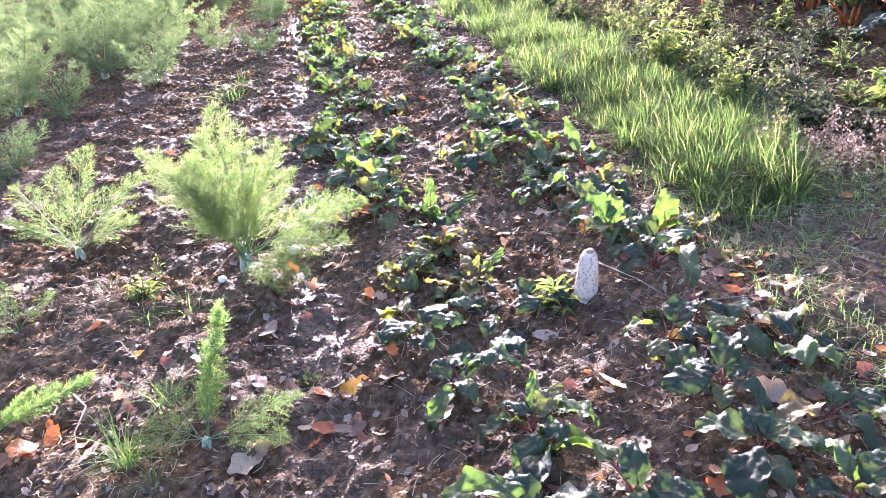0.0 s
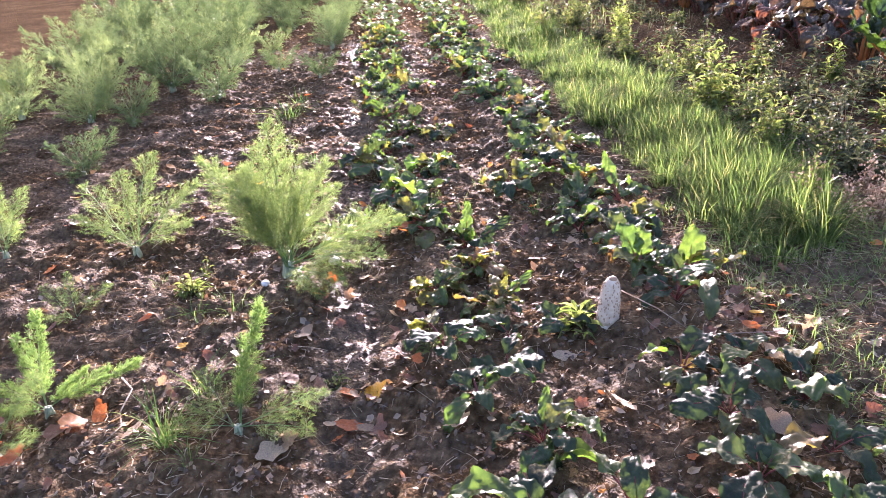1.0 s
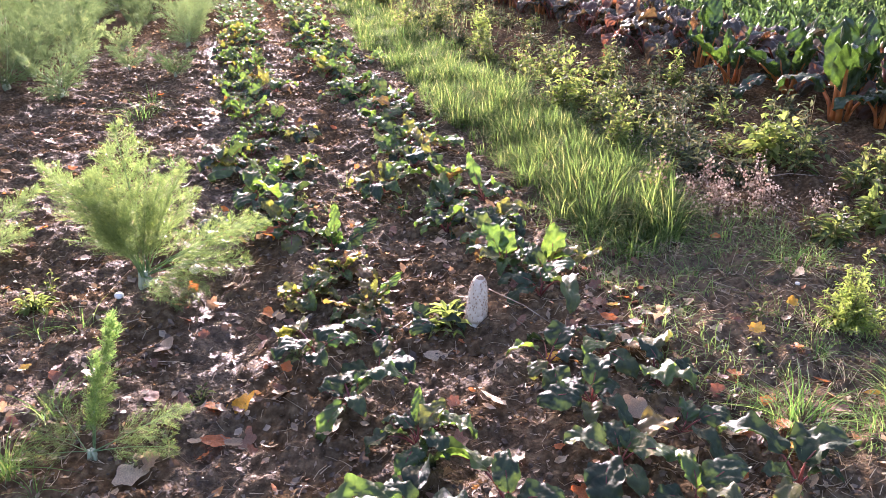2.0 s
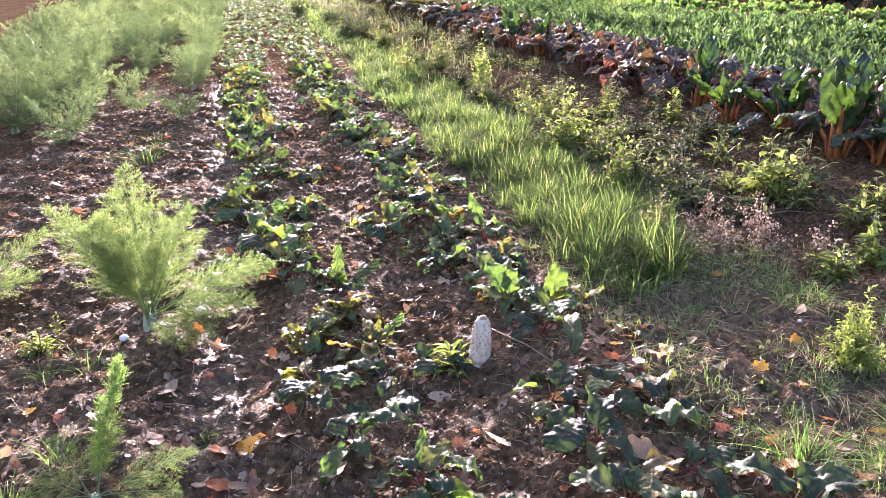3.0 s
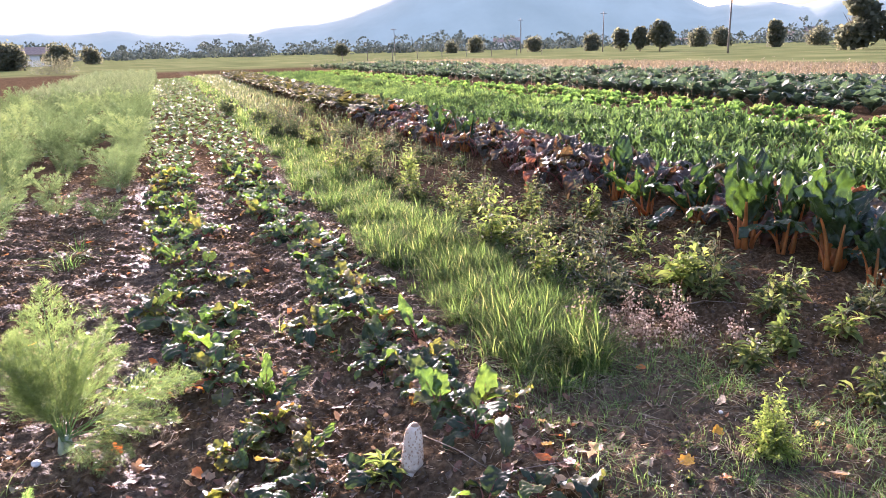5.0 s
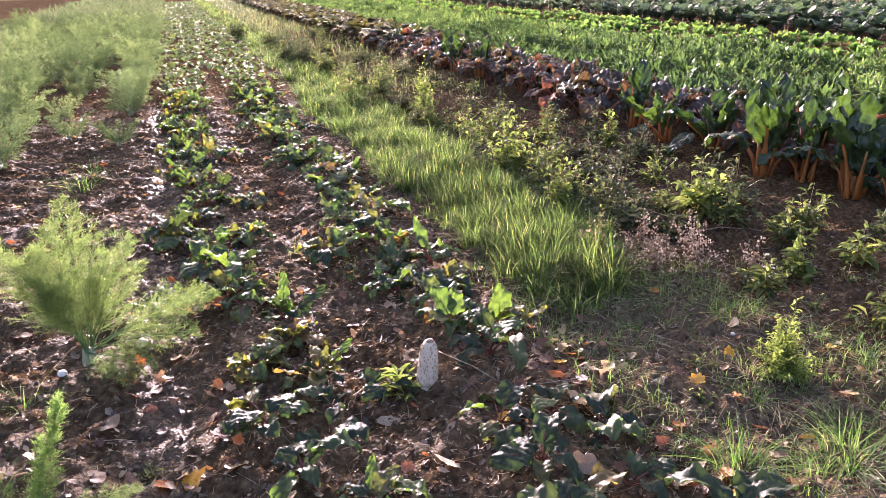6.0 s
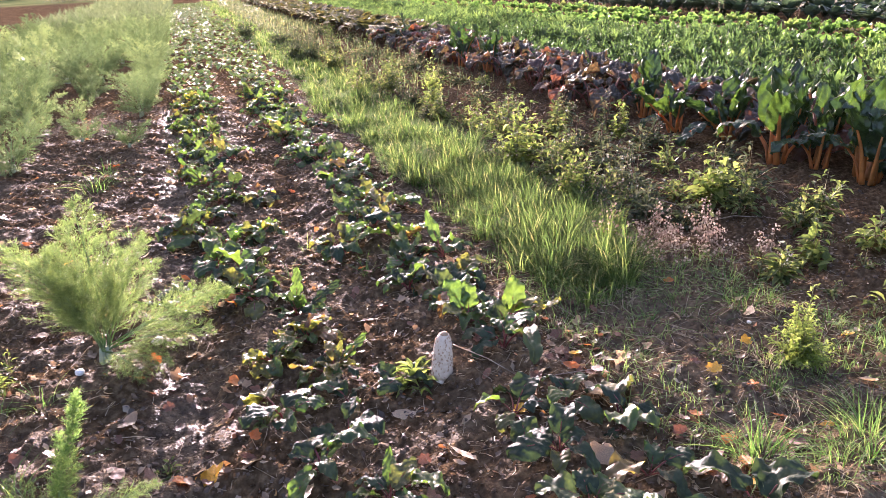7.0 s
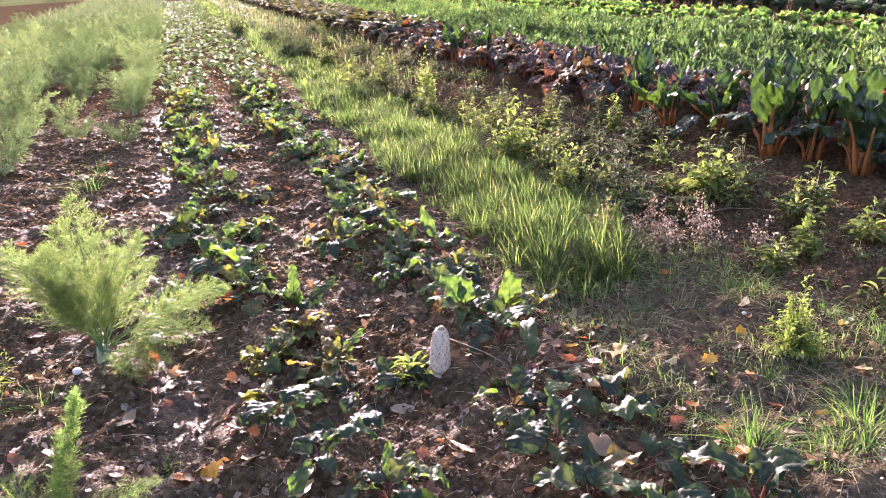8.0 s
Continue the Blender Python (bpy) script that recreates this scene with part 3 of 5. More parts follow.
for x, y in _rows:
    near_by, mixed = y < 2.6, (0.8, 0.96) if y < 2.6 else (0.34, 0.8)
    if (x, y) in ((0.3, 2.94), (0.13, 2.79), (0.35, 2.63)):
        beet(x, y, 17, "beet plant with small yellowing green leaves", 0.85, R.uniform(0, 360), (0.08, 0.3))
    elif (x, y) == (0.36, 1.72):
        beet(x, y, 12, "beet plant with glowing bright green leaves", 0.95, 20, (0.5, 1.0))
    else:
        beet(x, y, R.randint(4, 6) if near_by else R.randint(8, 11), BEET_LABEL, R.uniform(1.0, 1.3) if near_by else R.uniform(0.95, 1.3), R.uniform(0, 360), mixed, DROOPING if near_by else BEETS)
_s = Soup()
for row in (0.0, 0.95):
    y = 11.0
    while y < 55:
        for _ in range(13):
            _st, _bl = leaf_pair(R, 0.09, R.uniform(0.1, 0.15), 0.085, 70, R.uniform(-50, 20), 0.004, n=3, half=1)
            m = pose(row + R.uniform(-1, 1) * (0.3 if y < 13 else 0.46), y + R.uniform(-0.15, 0.15), gz(row, y), 0, 0, R.uniform(0, 360))
            _s.add(turned(_bl, m), _bl.f)
        y += 0.35
tagged(new("beet_rows", _s.mesh("beet_rows", leafy("far_beet_leaf", [(0.0, (0.04, 0.065, 0.035)), (1.0, (0.085, 0.11, 0.045))], (1.1, 1.2, 0.5), 0.38, 0.4, "island", 26.0, 0))), "far end of the two beet rows", "beet", kind="stuff")

# ---- chard ----
CHARDS, CHARDS_RED = [], []
for k in range(7):
    _r = random.Random(120 + k)
    _st, _bl = leaf_pair(_r, _r.uniform(0.22, 0.3), _r.uniform(0.4, 0.5), _r.uniform(0.18, 0.23), _r.uniform(78, 88), _r.choice((-75, -20, 40, 70, 82)), 0.017, 0.024, _r.uniform(-0.6, 0.5), 0.045, n=30, half=6, flat=1.6)
    CHARDS.append((_st.mesh("chard_stalk", CHARD_STEM, True), _bl.mesh("chard_blade", CHARD, True)))
    _st, _bl = leaf_pair(_r, _r.uniform(0.34, 0.44), _r.uniform(0.34, 0.44), _r.uniform(0.2, 0.27), _r.uniform(74, 88), _r.uniform(-110, -30), 0.012, 0.025, _r.uniform(-0.4, 0.3), 0.05, n=30, half=6, flat=1.4)
    CHARDS_RED.append((_st.mesh("red_chard_stalk", CHARD_STEM_RED, True), _bl.mesh("red_chard_blade", CHARD_DARK, True)))


def chard(x, y, leaves, pool, label, group, scale=1.0, low=()):
    ob = thing("chard_plant", x, y, label, "chard", group, turn=R.uniform(0, 360), scale=scale)
    for k in range(leaves):
        st, bl = R.choice(pool)
        az = 360 * (k + R.uniform(-0.3, 0.3)) / leaves
        l = part("leaf", bl, ob, at=pose(0.055 * math.cos(radians(az)), 0.055 * math.sin(radians(az)), -0.01, R.uniform(-10, 10), R.uniform(-5, 9), az) @ Matrix.Scale(R.uniform(0.6, 1.15), 4))
        part("stalk", st, l)
    for az, tilt in low:
        st, bl = R.choice(pool)
        l = part("leaf", bl, ob, at=pose(0, 0, 0, 0, tilt, az - math.degrees(ob.rotation_euler.z)))
        part("stalk", st, l)
    return ob


for x, y, n, low in ((4.45, 5.2, 7, ((185, 48), (170, 30))), (4.22, 4.36, 6, ()), (4.4, 4.12, 7, ()), (4.36, 3.64, 8, ()), (4.25, 3.2, 8, ()), (4.4, 2.7, 8, ()), (4.55, 3.85, 6, ()), (4.6, 4.62, 6, ()), (4.6, 3.35, 6, ()), (4.3, 5.78, 5, ((190, 40),)), (4.45, 6.5, 6, ())):
    chard(x, y, n, CHARDS, "tall chard with thick orange stalks and dark crinkled leaves", "orange-stalked chard", 1.0, low)
y = 6.9
while y < 16:
    chard(4.35 + R.uniform(-0.12, 0.12), y, R.randint(6, 8), CHARDS if R.random() < 0.3 else CHARDS_RED, "chard plant with drooping dark crinkled leaves", "chard row", R.uniform(0.8, 1.05))
    y += R.uniform(0.34, 0.5)
y = 3.2
while y < 16:
    chard(4.95 + R.uniform(-0.15, 0.15), y, R.randint(7, 9), CHARDS_RED, "dark red-brown chard with drooping wilted leaves", "red chard row", R.uniform(0.85, 1.12))
    y += R.uniform(0.36, 0.52)
_s = Soup()
for row in (4.25, 4.95):
    y = 16.0
    while y < 55:
        for _ in range(14):
            _st, _bl = leaf_pair(R, 0.33, 0.32, 0.24, 80, R.uniform(-60, 30), 0.01, n=4, half=1)
            _s.add(turned(_bl, pose(row + R.uniform(-0.2, 0.2), y, 0, 0, 0, R.uniform(0, 360))), _bl.f)
        y += 0.5
tagged(new("chard_rows", _s.mesh("chard_rows", leafy("far_chard_leaf", [(0.0, (0.035, 0.05, 0.03)), (0.6, (0.05, 0.05, 0.035)), (1.0, (0.08, 0.09, 0.035))], (1.2, 1, 0.4), 0.35, 0.32, "island", 20.0, 0))), "far end of the two chard rows", "chard", kind="stuff")


# ---- leafy crops beyond the chard ----
def leafy_plant(seed, count, stalk, length, width, e0, e1, mat, name, scale=1.0, n=5, half=1):
    s, rng = Soup(), random.Random(seed)
    s.v.append((0, 0, 0))
    for k in range(count):
        _st, bl = leaf_pair(rng, stalk, length * rng.uniform(0.7, 1.1), width * rng.uniform(0.8, 1.2), rng.uniform(*e0), rng.uniform(*e1), 0.005, 0.015, rng.uniform(0, 0.4), 0.01, n=n, half=half)
        m = pose(rng.uniform(-0.05, 0.05), rng.uniform(-0.05, 0.05), 0, 0, 0, 360 * (k + rng.random()) / count) @ Matrix.Scale(scale, 4)
        o = len(s.v)
        s.add(turned(bl, m), bl.f)
        s.f.extend((0, o + j, o + j + 1) for j in range(2 * half))
        s.m.extend([0] * 2 * half)
    return s


def planted(rows, y0, y1, step, near, kinds, mat, name, label, category, group, base=1.0, jitter=0.16, turn_mean=None):
    """Rows of one crop: the nearer plants as things, the farther ones as one mesh."""
    shapes = [k.mesh(name + "_leaves", mat, True) for k in kinds]
    stuff = Soup()
    for row in rows:
        y = y0 + R.uniform(0, step)
        while y < y1:
            x = row + R.uniform(-jitter, jitter)
            s = base * R.uniform(0.7, 1.1) * (0.7 + 0.6 * float(vnoise(x * 0.7, y * 0.5, 21)))
            if R.random() < 0.06:
                s *= 0.4
            if x < 1.25 * y + 2:
                if near(x, y):
                    ob = new(name, R.choice(shapes))
                    ob.matrix_basis = pose(x, y, gz(x, y) - 0.01, 0, 0, R.uniform(0, 360)) @ Matrix.Scale(s, 4)
                    tagged(ob, label, category, group)
                else:
                    k = R.choice(kinds)
                    m = pose(x, y, gz(x, y), 0, 0, R.uniform(0, 360)) @ Matrix.Scale(s, 4)
                    stuff.add(turned(k, m), k.f)
            y += step * R.uniform(0.75, 1.25) * (1 if y < 25 else 1.7)
    tagged(new(name + "_rows", stuff.mesh(name + "_rows", mat)), "farther rows of " + label, category, kind="stuff")


_kinds = [leafy_plant(200 + k, 20, 0.05, 0.32, 0.045, (50, 88), (-10, 80), CROP, "chicory") for k in range(4)]
planted([5.55 + 0.5 * k for k in range(9)], 3.0, 55, 0.26, lambda x, y: x < 7.3 and y < 17, _kinds, CROP, "chicory_plant", "upright bright green chicory plants", "chicory", "chicory rows", 1.05)
_kinds = [leafy_plant(220 + k, 14, 0.02, 0.2, 0.15, (20, 80), (0, 80), LETTUCE, "lettuce") for k in range(4)]
planted([10.2, 10.9, 11.6, 12.3, 13.0, 13.7], 7.0, 60, 0.36, lambda x, y: x < 12.0 and y < 22, _kinds, LETTUCE, "lettuce", "pale yellow-green loose lettuces", "lettuce", "lettuce rows", 1.0)
_kinds = [leafy_plant(240 + k, 15, 0.18, 0.34, 0.26, (50, 85), (-20, 60), CABBAGE, "cabbage") for k in range(4)]
planted([14.6 + 0.9 * k for k in range(10)], 10.0, 75, 0.6, lambda x, y: x < 17.0 and y < 40, _kinds, CABBAGE, "cabbage_plant", "dark blue-green cabbage plants", "cabbage", "cabbage rows", 1.15)

# ---- grass ----
def grass_soup(s, x, y, h, lean, width, az=None, mat=0):
    a = R.uniform(0, 6.28) if az is None else az
    z = gz(x, y)
    d = Vector((math.cos(a), math.sin(a), 0))
    side = Vector((-math.sin(a), math.cos(a), 0)) * width / 2
    b = Vector((x, y, z - 0.005))
    m1 = b + d * lean * h * 0.3 + Vector((0, 0, h * 0.6))
    tip = b + d * lean * h + Vector((0, 0, h * (1 - 0.35 * lean)))
    s.add([tuple(b - side), tuple(b + side), tuple(m1 + side * 0.8), tuple(m1 - side * 0.8), tuple(tip)], [(0, 1, 2, 3), (3, 2, 4)], mat)


def arched(s, x, y, h, lean, width, a):
    """Blade of grass that bows over."""
    d, z = Vector((math.cos(a), math.sin(a), 0)), gz(x, y)
    side = Vector((-d.y, d.x, 0)) * width / 2
    b = Vector((x, y, z - 0.005))
    p = [b + d * lean * h * q * q + Vector((0, 0, h * (q - 0.5 * lean * q * q))) for q in (0, 0.35, 0.7, 1.0)]
    s.add([tuple(p[0] - side), tuple(p[0] + side), tuple(p[1] + side), tuple(p[1] - side), tuple(p[2] + side * 0.7), tuple(p[2] - side * 0.7), tuple(p[3])], [(0, 1, 2, 3), (3, 2, 4, 5), (5, 4, 6)])


_s = Soup()
for y0, y1, clumps, w, n in ((2.8, 6.0, 330, 0.0058, 40), (6.0, 11.0, 230, 0.0085, 28), (11.0, 22.0, 80, 0.014, 22), (22.0, 60.0, 12, 0.03, 14)):
    for _ in range(int((y1 - y0) * clumps)):
        y = R.uniform(y0, y1)
        x = 1.95 + 0.52 * (R.random() + 0.6 * R.random() - 0.8) / 0.8 + 0.2 * (float(vnoise(y * 1.1, 0.5, 9)) - 0.5)
        if y < 3.9 and abs(x - 1.7 - 0.3 * (y - 2.9)) > 0.22 + 0.32 * (y - 2.8):
            continue
        patch = float(vnoise(x * 4.5, y * 4.5, 11))
        if y < 6 and patch < 0.12:
            continue
        big = R.choice((0.5, 0.7, 0.95, 1.2)) * (0.45 + 0.95 * patch)
        for _k in range(int(n * (0.5 + 0.5 * big))):
            a, r = R.uniform(0, 6.28), 0.06 * big * math.sqrt(R.random())
            arched(_s, x + r * math.cos(a), y + r * math.sin(a), 0.18 * big * R.uniform(0.35, 1.25), R.uniform(0.25, 1.25), w * R.uniform(0.5, 1.1), a + R.uniform(-0.8, 0.8))
tagged(new("grass_strip", _s.mesh("grass_strip", GRASS)), "lush bright green grass strip between the beds", "grass", kind="stuff")


BLADES, DRY_BLADES = [], []
for k in range(14):
    _s = Soup()
    lean = 0.3 + 1.6 * k / 13
    p = [Vector((lean * q * q * 0.9, 0.04 * math.sin(3 * q + k), q - 0.35 * lean * q * q)) for q in (0, 0.2, 0.4, 0.6, 0.8, 1.0)]
    v = []
    for i, c in enumerate(p[:-1]):
        half = 0.014 * (1 - 0.13 * i)
        v += [(c.x, c.y - half, c.z), (c.x, c.y, c.z - half * 0.6), (c.x, c.y + half, c.z)]
    _s.add(v + [tuple(p[-1])], [(3 * i + j, 3 * i + j + 1, 3 * i + j + 4, 3 * i + j + 3) for i in range(4) for j in range(2)] + [(12, 13, 15), (13, 14, 15)])
    BLADES.append(_s.mesh("grass_blade", TUFT))
    DRY_BLADES.append(_s.mesh("dry_blade", STRAW))


def tuft(x, y, blades, h, spread, label="loose tuft of thin green grass on bare soil"):
    ob = thing("grass_tuft", x, y, label, "grass", "grass tufts on the bare verge")
    for _ in range(int(blades * 1.1)):
        a, r = R.uniform(0, 360), spread * math.sqrt(R.random()) * 0.5
        m = pose(r * math.cos(radians(a)), r * math.sin(radians(a)), -0.006, R.uniform(-8, 8), 0, a + R.uniform(-40, 40)) @ Matrix.Scale(h * R.uniform(0.5, 1.15), 4)
        part("blade", R.choice(BLADES), ob, at=m)
    return ob


for x, y, n, h, sp in ((1.94, 1.87, 60, 0.14, 0.1), (1.56, 1.5, 90, 0.24, 0.16), (1.97, 1.44, 110, 0.24, 0.2), (1.75, 1.36, 60, 0.16, 0.16), (1.72, 1.75, 30, 0.1, 0.08), (2.15, 1.62, 70, 0.2, 0.15),
                       (1.62, 2.25, 26, 0.1, 0.07), (1.85, 2.55, 30, 0.14, 0.12), (2.05, 2.6, 50, 0.17, 0.15), (2.3, 2.45, 60, 0.18, 0.15), (2.2, 2.85, 60, 0.18, 0.2), (1.55, 2.75, 20, 0.12, 0.08),
                       (2.55, 2.2, 40, 0.16, 0.12), (2.6, 1.95, 40, 0.18, 0.1), (1.4, 2.55, 14, 0.1, 0.06), (1.75, 3.0, 60, 0.2, 0.2), (-0.85, 1.98, 34, 0.15, 0.06), (-0.75, 1.86, 20, 0.12, 0.06),
                       (-0.55, 4.9, 24, 0.14, 0.1), (-0.9, 6.3, 50, 0.2, 0.25), (-0.35, 3.9, 14, 0.1, 0.05), (-0.95, 2.9, 14, 0.13, 0.1), (-1.2, 3.25, 12, 0.1, 0.08), (0.5, 4.2, 16, 0.14, 0.08), (2.45, 2.75, 50, 0.16, 0.2), (2.0, 2.3, 24, 0.1, 0.1),
                       (2.1, 2.42, 24, 0.12, 0.1), (2.35, 2.65, 30, 0.14, 0.14), (1.95, 2.72, 24, 0.12, 0.1), (2.5, 2.5, 30, 0.14, 0.12), (1.68, 2.5, 14, 0.08, 0.08), (2.4, 1.7, 30, 0.14, 0.12), (2.25, 1.4, 40, 0.18, 0.16), (1.35, 2.9, 14, 0.1, 0.06), (-0.8, 2.92, 22, 0.16, 0.1), (-0.78, 2.28, 26, 0.17, 0.1), (-0.84, 1.95, 30, 0.2, 0.08), (0.33, 3.72, 14, 0.12, 0.08), (0.74, 3.6, 16, 0.14, 0.08), (-0.87, 6.9, 22, 0.2, 0.2), (2.7, 2.75, 30, 0.14, 0.14), (1.58, 2.95, 20, 0.14, 0.1)):
    tuft(x, y, n, h * (0.68 if x > 1.3 else 1.0), sp)
for x, y, n, h, sp in ((1.82, 2.76, 46, 0.1, 0.16), (2.05, 2.02, 26, 0.1, 0.12), (1.42, 2.62, 22, 0.1, 0.12), (1.9, 1.68, 24, 0.1, 0.12)):
    ob = tuft(x, y, n, h, sp, "withered tuft of pale dry grass")
    for o in ob.children:
        o.data = R.choice(DRY_BLADES)


# ---- weeds ----
def weed(x, y, h, w, stems, per, leaf, mat, name, label, category="weed", stem_mat=None, seeds=0, upright=0.5, group="wild weeds", cone=False, broad=0.2):
    """Branching weed: each stem a part, the small leaves one part, seed heads another."""
    ob = thing(name, x, y, label, category, group)
    fol, sd = Soup(), Soup()
    st = Soup()
    for k in range(stems):
        a = 6.28 * (k + R.random()) / stems
        reach = w * R.uniform(0.1, 1.25) * (1 - upright * 0.4)
        hh = h * R.uniform(0.35, 1.0) * (1 - 0.35 * reach / max(w, 0.01))
        if cone:
            hh = h * (1 - 0.72 * reach / w) * R.uniform(0.8, 1.0)
        if k == 0:
            reach, hh = 0.02, h
        bend = R.uniform(-0.3, 0.3)
        pts = [Vector((math.cos(a + bend * q) * reach * q ** (1 + upright), math.sin(a + bend * q) * reach * q ** (1 + upright), hh * q - 0.01)) for q in (0, 0.25, 0.5, 0.75, 1.0)]
        st.tube(pts, 0.004, 0.0012, 4)
        for j in range(per):
            q = 0.12 + 0.88 * (j + R.random()) / per
            i = min(3, int(q * 4))
            p = pts[i].lerp(pts[i + 1], q * 4 - i)
            b = R.uniform(0, 6.28)
            o = Vector((math.cos(b), math.sin(b), R.uniform(-0.2, 0.9))).normalized()
            br = p + o * R.uniform(0.2, 1.0) * w * 0.28 * (1.15 - q)
            l = leaf * R.uniform(0.6, 1.2) * (1.25 - 0.6 * q)
            o2 = (o + Vector((R.uniform(-0.7, 0.7), R.uniform(-0.7, 0.7), R.uniform(-0.6, 0.5)))).normalized()
            sd2 = o2.cross(Vector((R.uniform(-0.3, 0.3), R.uniform(-0.3, 0.3), 1))).normalized() * l * broad
            up = sd2.cross(o2).normalized() * l * 0.1
            sag = Vector((0, 0, -l * R.uniform(0.0, 0.35)))
            c1, c2, tip = br + o2 * l * 0.32 + up * 0.5, br + o2 * l * 0.68 + up * 0.5 + sag * 0.4, br + o2 * l + sag
            fol.add([tuple(br), tuple(c1 + sd2 + up), tuple(c1), tuple(c1 - sd2 + up), tuple(c2 + sd2 * 0.75 + up), tuple(c2), tuple(c2 - sd2 * 0.75 + up), tuple(tip)],
                    [(0, 2, 1), (0, 3, 2), (1, 2, 5, 4), (2, 3, 6, 5), (4, 5, 7), (5, 6, 7)])
            if R.random() < 0.25:
                st.blade(p, br, 0.003)
        for j in range(seeds):
            q = 0.45 + 0.55 * R.random()
            i = min(3, int(q * 4))
            p = pts[i].lerp(pts[i + 1], q * 4 - i) + Vector((R.uniform(-1, 1), R.uniform(-1, 1), R.uniform(-0.4, 1))) * w * 0.16
            r = R.uniform(0.004, 0.009)
            sd.add([tuple(p + Vector(v) * r) for v in ((1, 0, 0), (-1, 0, 0), (0, 1, 0), (0, -1, 0), (0, 0, 1), (0, 0, -1))],
                   [(0, 2, 4), (2, 1, 4), (1, 3, 4), (3, 0, 4), (2, 0, 5), (1, 2, 5), (3, 1, 5), (0, 3, 5)])
    tagged(part("stem", st.mesh("weed_stem", stem_mat or WEED_STEM), ob), kind="stuff")
    tagged(part("foliage", fol.mesh("weed_foliage", mat), ob), kind="stuff")
    if seeds:
        tagged(part("seed_fluff", sd.mesh("weed_seeds", SEED), ob, "pale fluffy seed heads"), kind="stuff")
    return ob


weed(2.2, 2.0, 0.35, 0.13, 36, 46, 0.03, WEED_BACKLIT, "bushy_weed", "bushy upright yellow-green weed, brightened as if lit from behind", upright=0.1, cone=True)
for x, y in ((2.4, 3.21), (2.62, 3.1), (2.3, 3.05), (2.75, 3.35), (2.5, 3.45), (3.0, 3.05), (2.2, 3.2)):
    weed(x, y, R.uniform(0.2, 0.28), 0.16, 14, 8, 0.016, WEED_DULL, "dry_weed", "dried brown weed with pale seed heads", stem_mat=DRY_STEM, seeds=14)
# brighter copy of the weed leaf, with light from behind put into its colour
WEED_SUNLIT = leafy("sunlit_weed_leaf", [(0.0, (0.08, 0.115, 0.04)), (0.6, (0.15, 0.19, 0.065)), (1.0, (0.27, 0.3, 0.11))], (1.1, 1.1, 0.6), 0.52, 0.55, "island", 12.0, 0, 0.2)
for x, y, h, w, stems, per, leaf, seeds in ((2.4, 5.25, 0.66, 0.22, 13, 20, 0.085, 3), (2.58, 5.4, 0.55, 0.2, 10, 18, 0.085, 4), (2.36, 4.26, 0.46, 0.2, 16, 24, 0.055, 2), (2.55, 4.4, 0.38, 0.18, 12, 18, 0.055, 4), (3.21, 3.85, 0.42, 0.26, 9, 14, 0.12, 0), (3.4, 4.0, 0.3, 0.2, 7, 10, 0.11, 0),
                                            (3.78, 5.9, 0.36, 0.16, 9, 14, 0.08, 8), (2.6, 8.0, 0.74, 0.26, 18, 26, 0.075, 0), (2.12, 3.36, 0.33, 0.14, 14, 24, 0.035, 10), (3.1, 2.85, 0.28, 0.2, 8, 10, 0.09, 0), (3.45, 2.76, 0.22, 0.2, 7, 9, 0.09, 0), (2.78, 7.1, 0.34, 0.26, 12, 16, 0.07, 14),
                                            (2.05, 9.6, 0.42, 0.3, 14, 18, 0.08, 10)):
    weed(x, y, h, w, stems, per, leaf, WEED_SUNLIT, "tall_weed", "leafy yellow-green weed, light from behind painted into its leaves", seeds=seeds, upright=0.6, broad=0.26)
for x, y, h, w in ((3.25, 3.6, 0.26, 0.24), (3.6, 3.3, 0.28, 0.24), (3.45, 4.7, 0.3, 0.26), (2.9, 3.7, 0.2, 0.2), (3.7, 2.5, 0.26, 0.2), (3.3, 2.3, 0.2, 0.2), (2.95, 4.5, 0.3, 0.26), (3.55, 3.9, 0.3, 0.24), (2.8, 2.75, 0.2, 0.2), (3.85, 2.9, 0.24, 0.2), (3.05, 2.2, 0.2, 0.2), (3.75, 4.4, 0.26, 0.22), (3.1, 5.0, 0.3, 0.24), (3.6, 5.3, 0.3, 0.24), (2.75, 3.9, 0.26, 0.22), (3.35, 3.2, 0.24, 0.22), (2.9, 1.75, 0.2, 0.18)):
    weed(x, y, h * 1.15, w * 1.2, 9, 12, 0.085, WEED if R.random() < 0.6 else WEED_DULL, "leafy_weed", "sprawling green weed with narrow leaves")
for x, y, h, w in ((2.51, 4.8, 0.36, 0.22), (2.75, 5.2, 0.4, 0.22), (2.45, 7.3, 0.4, 0.25), (2.8, 6.6, 0.4, 0.25),
                   (3.3, 6.3, 0.36, 0.2), (2.57, 9.71, 0.5, 0.3), (2.3, 10.5, 0.4, 0.3), (1.99, 14.75, 0.66, 0.5), (2.2, 14.3, 0.58, 0.45), (1.6, 21.2, 0.64, 0.6), (2.1, 18.0, 0.5, 0.4), (3.05, 5.5, 0.28, 0.2), (2.3, 12.4, 0.5, 0.35)):
    weed(x, y, h * 1.05, w * 1.2, 12 if y < 9 else 20, 24, 0.062 + 0.002 * y, WEED_DARK if y > 14 else WEED if h > 0.45 or R.random() < 0.65 else WEED_DULL, "tall_weed", "tall straggly yellow-green weed", seeds=3, upright=0.8)
y = 4.2
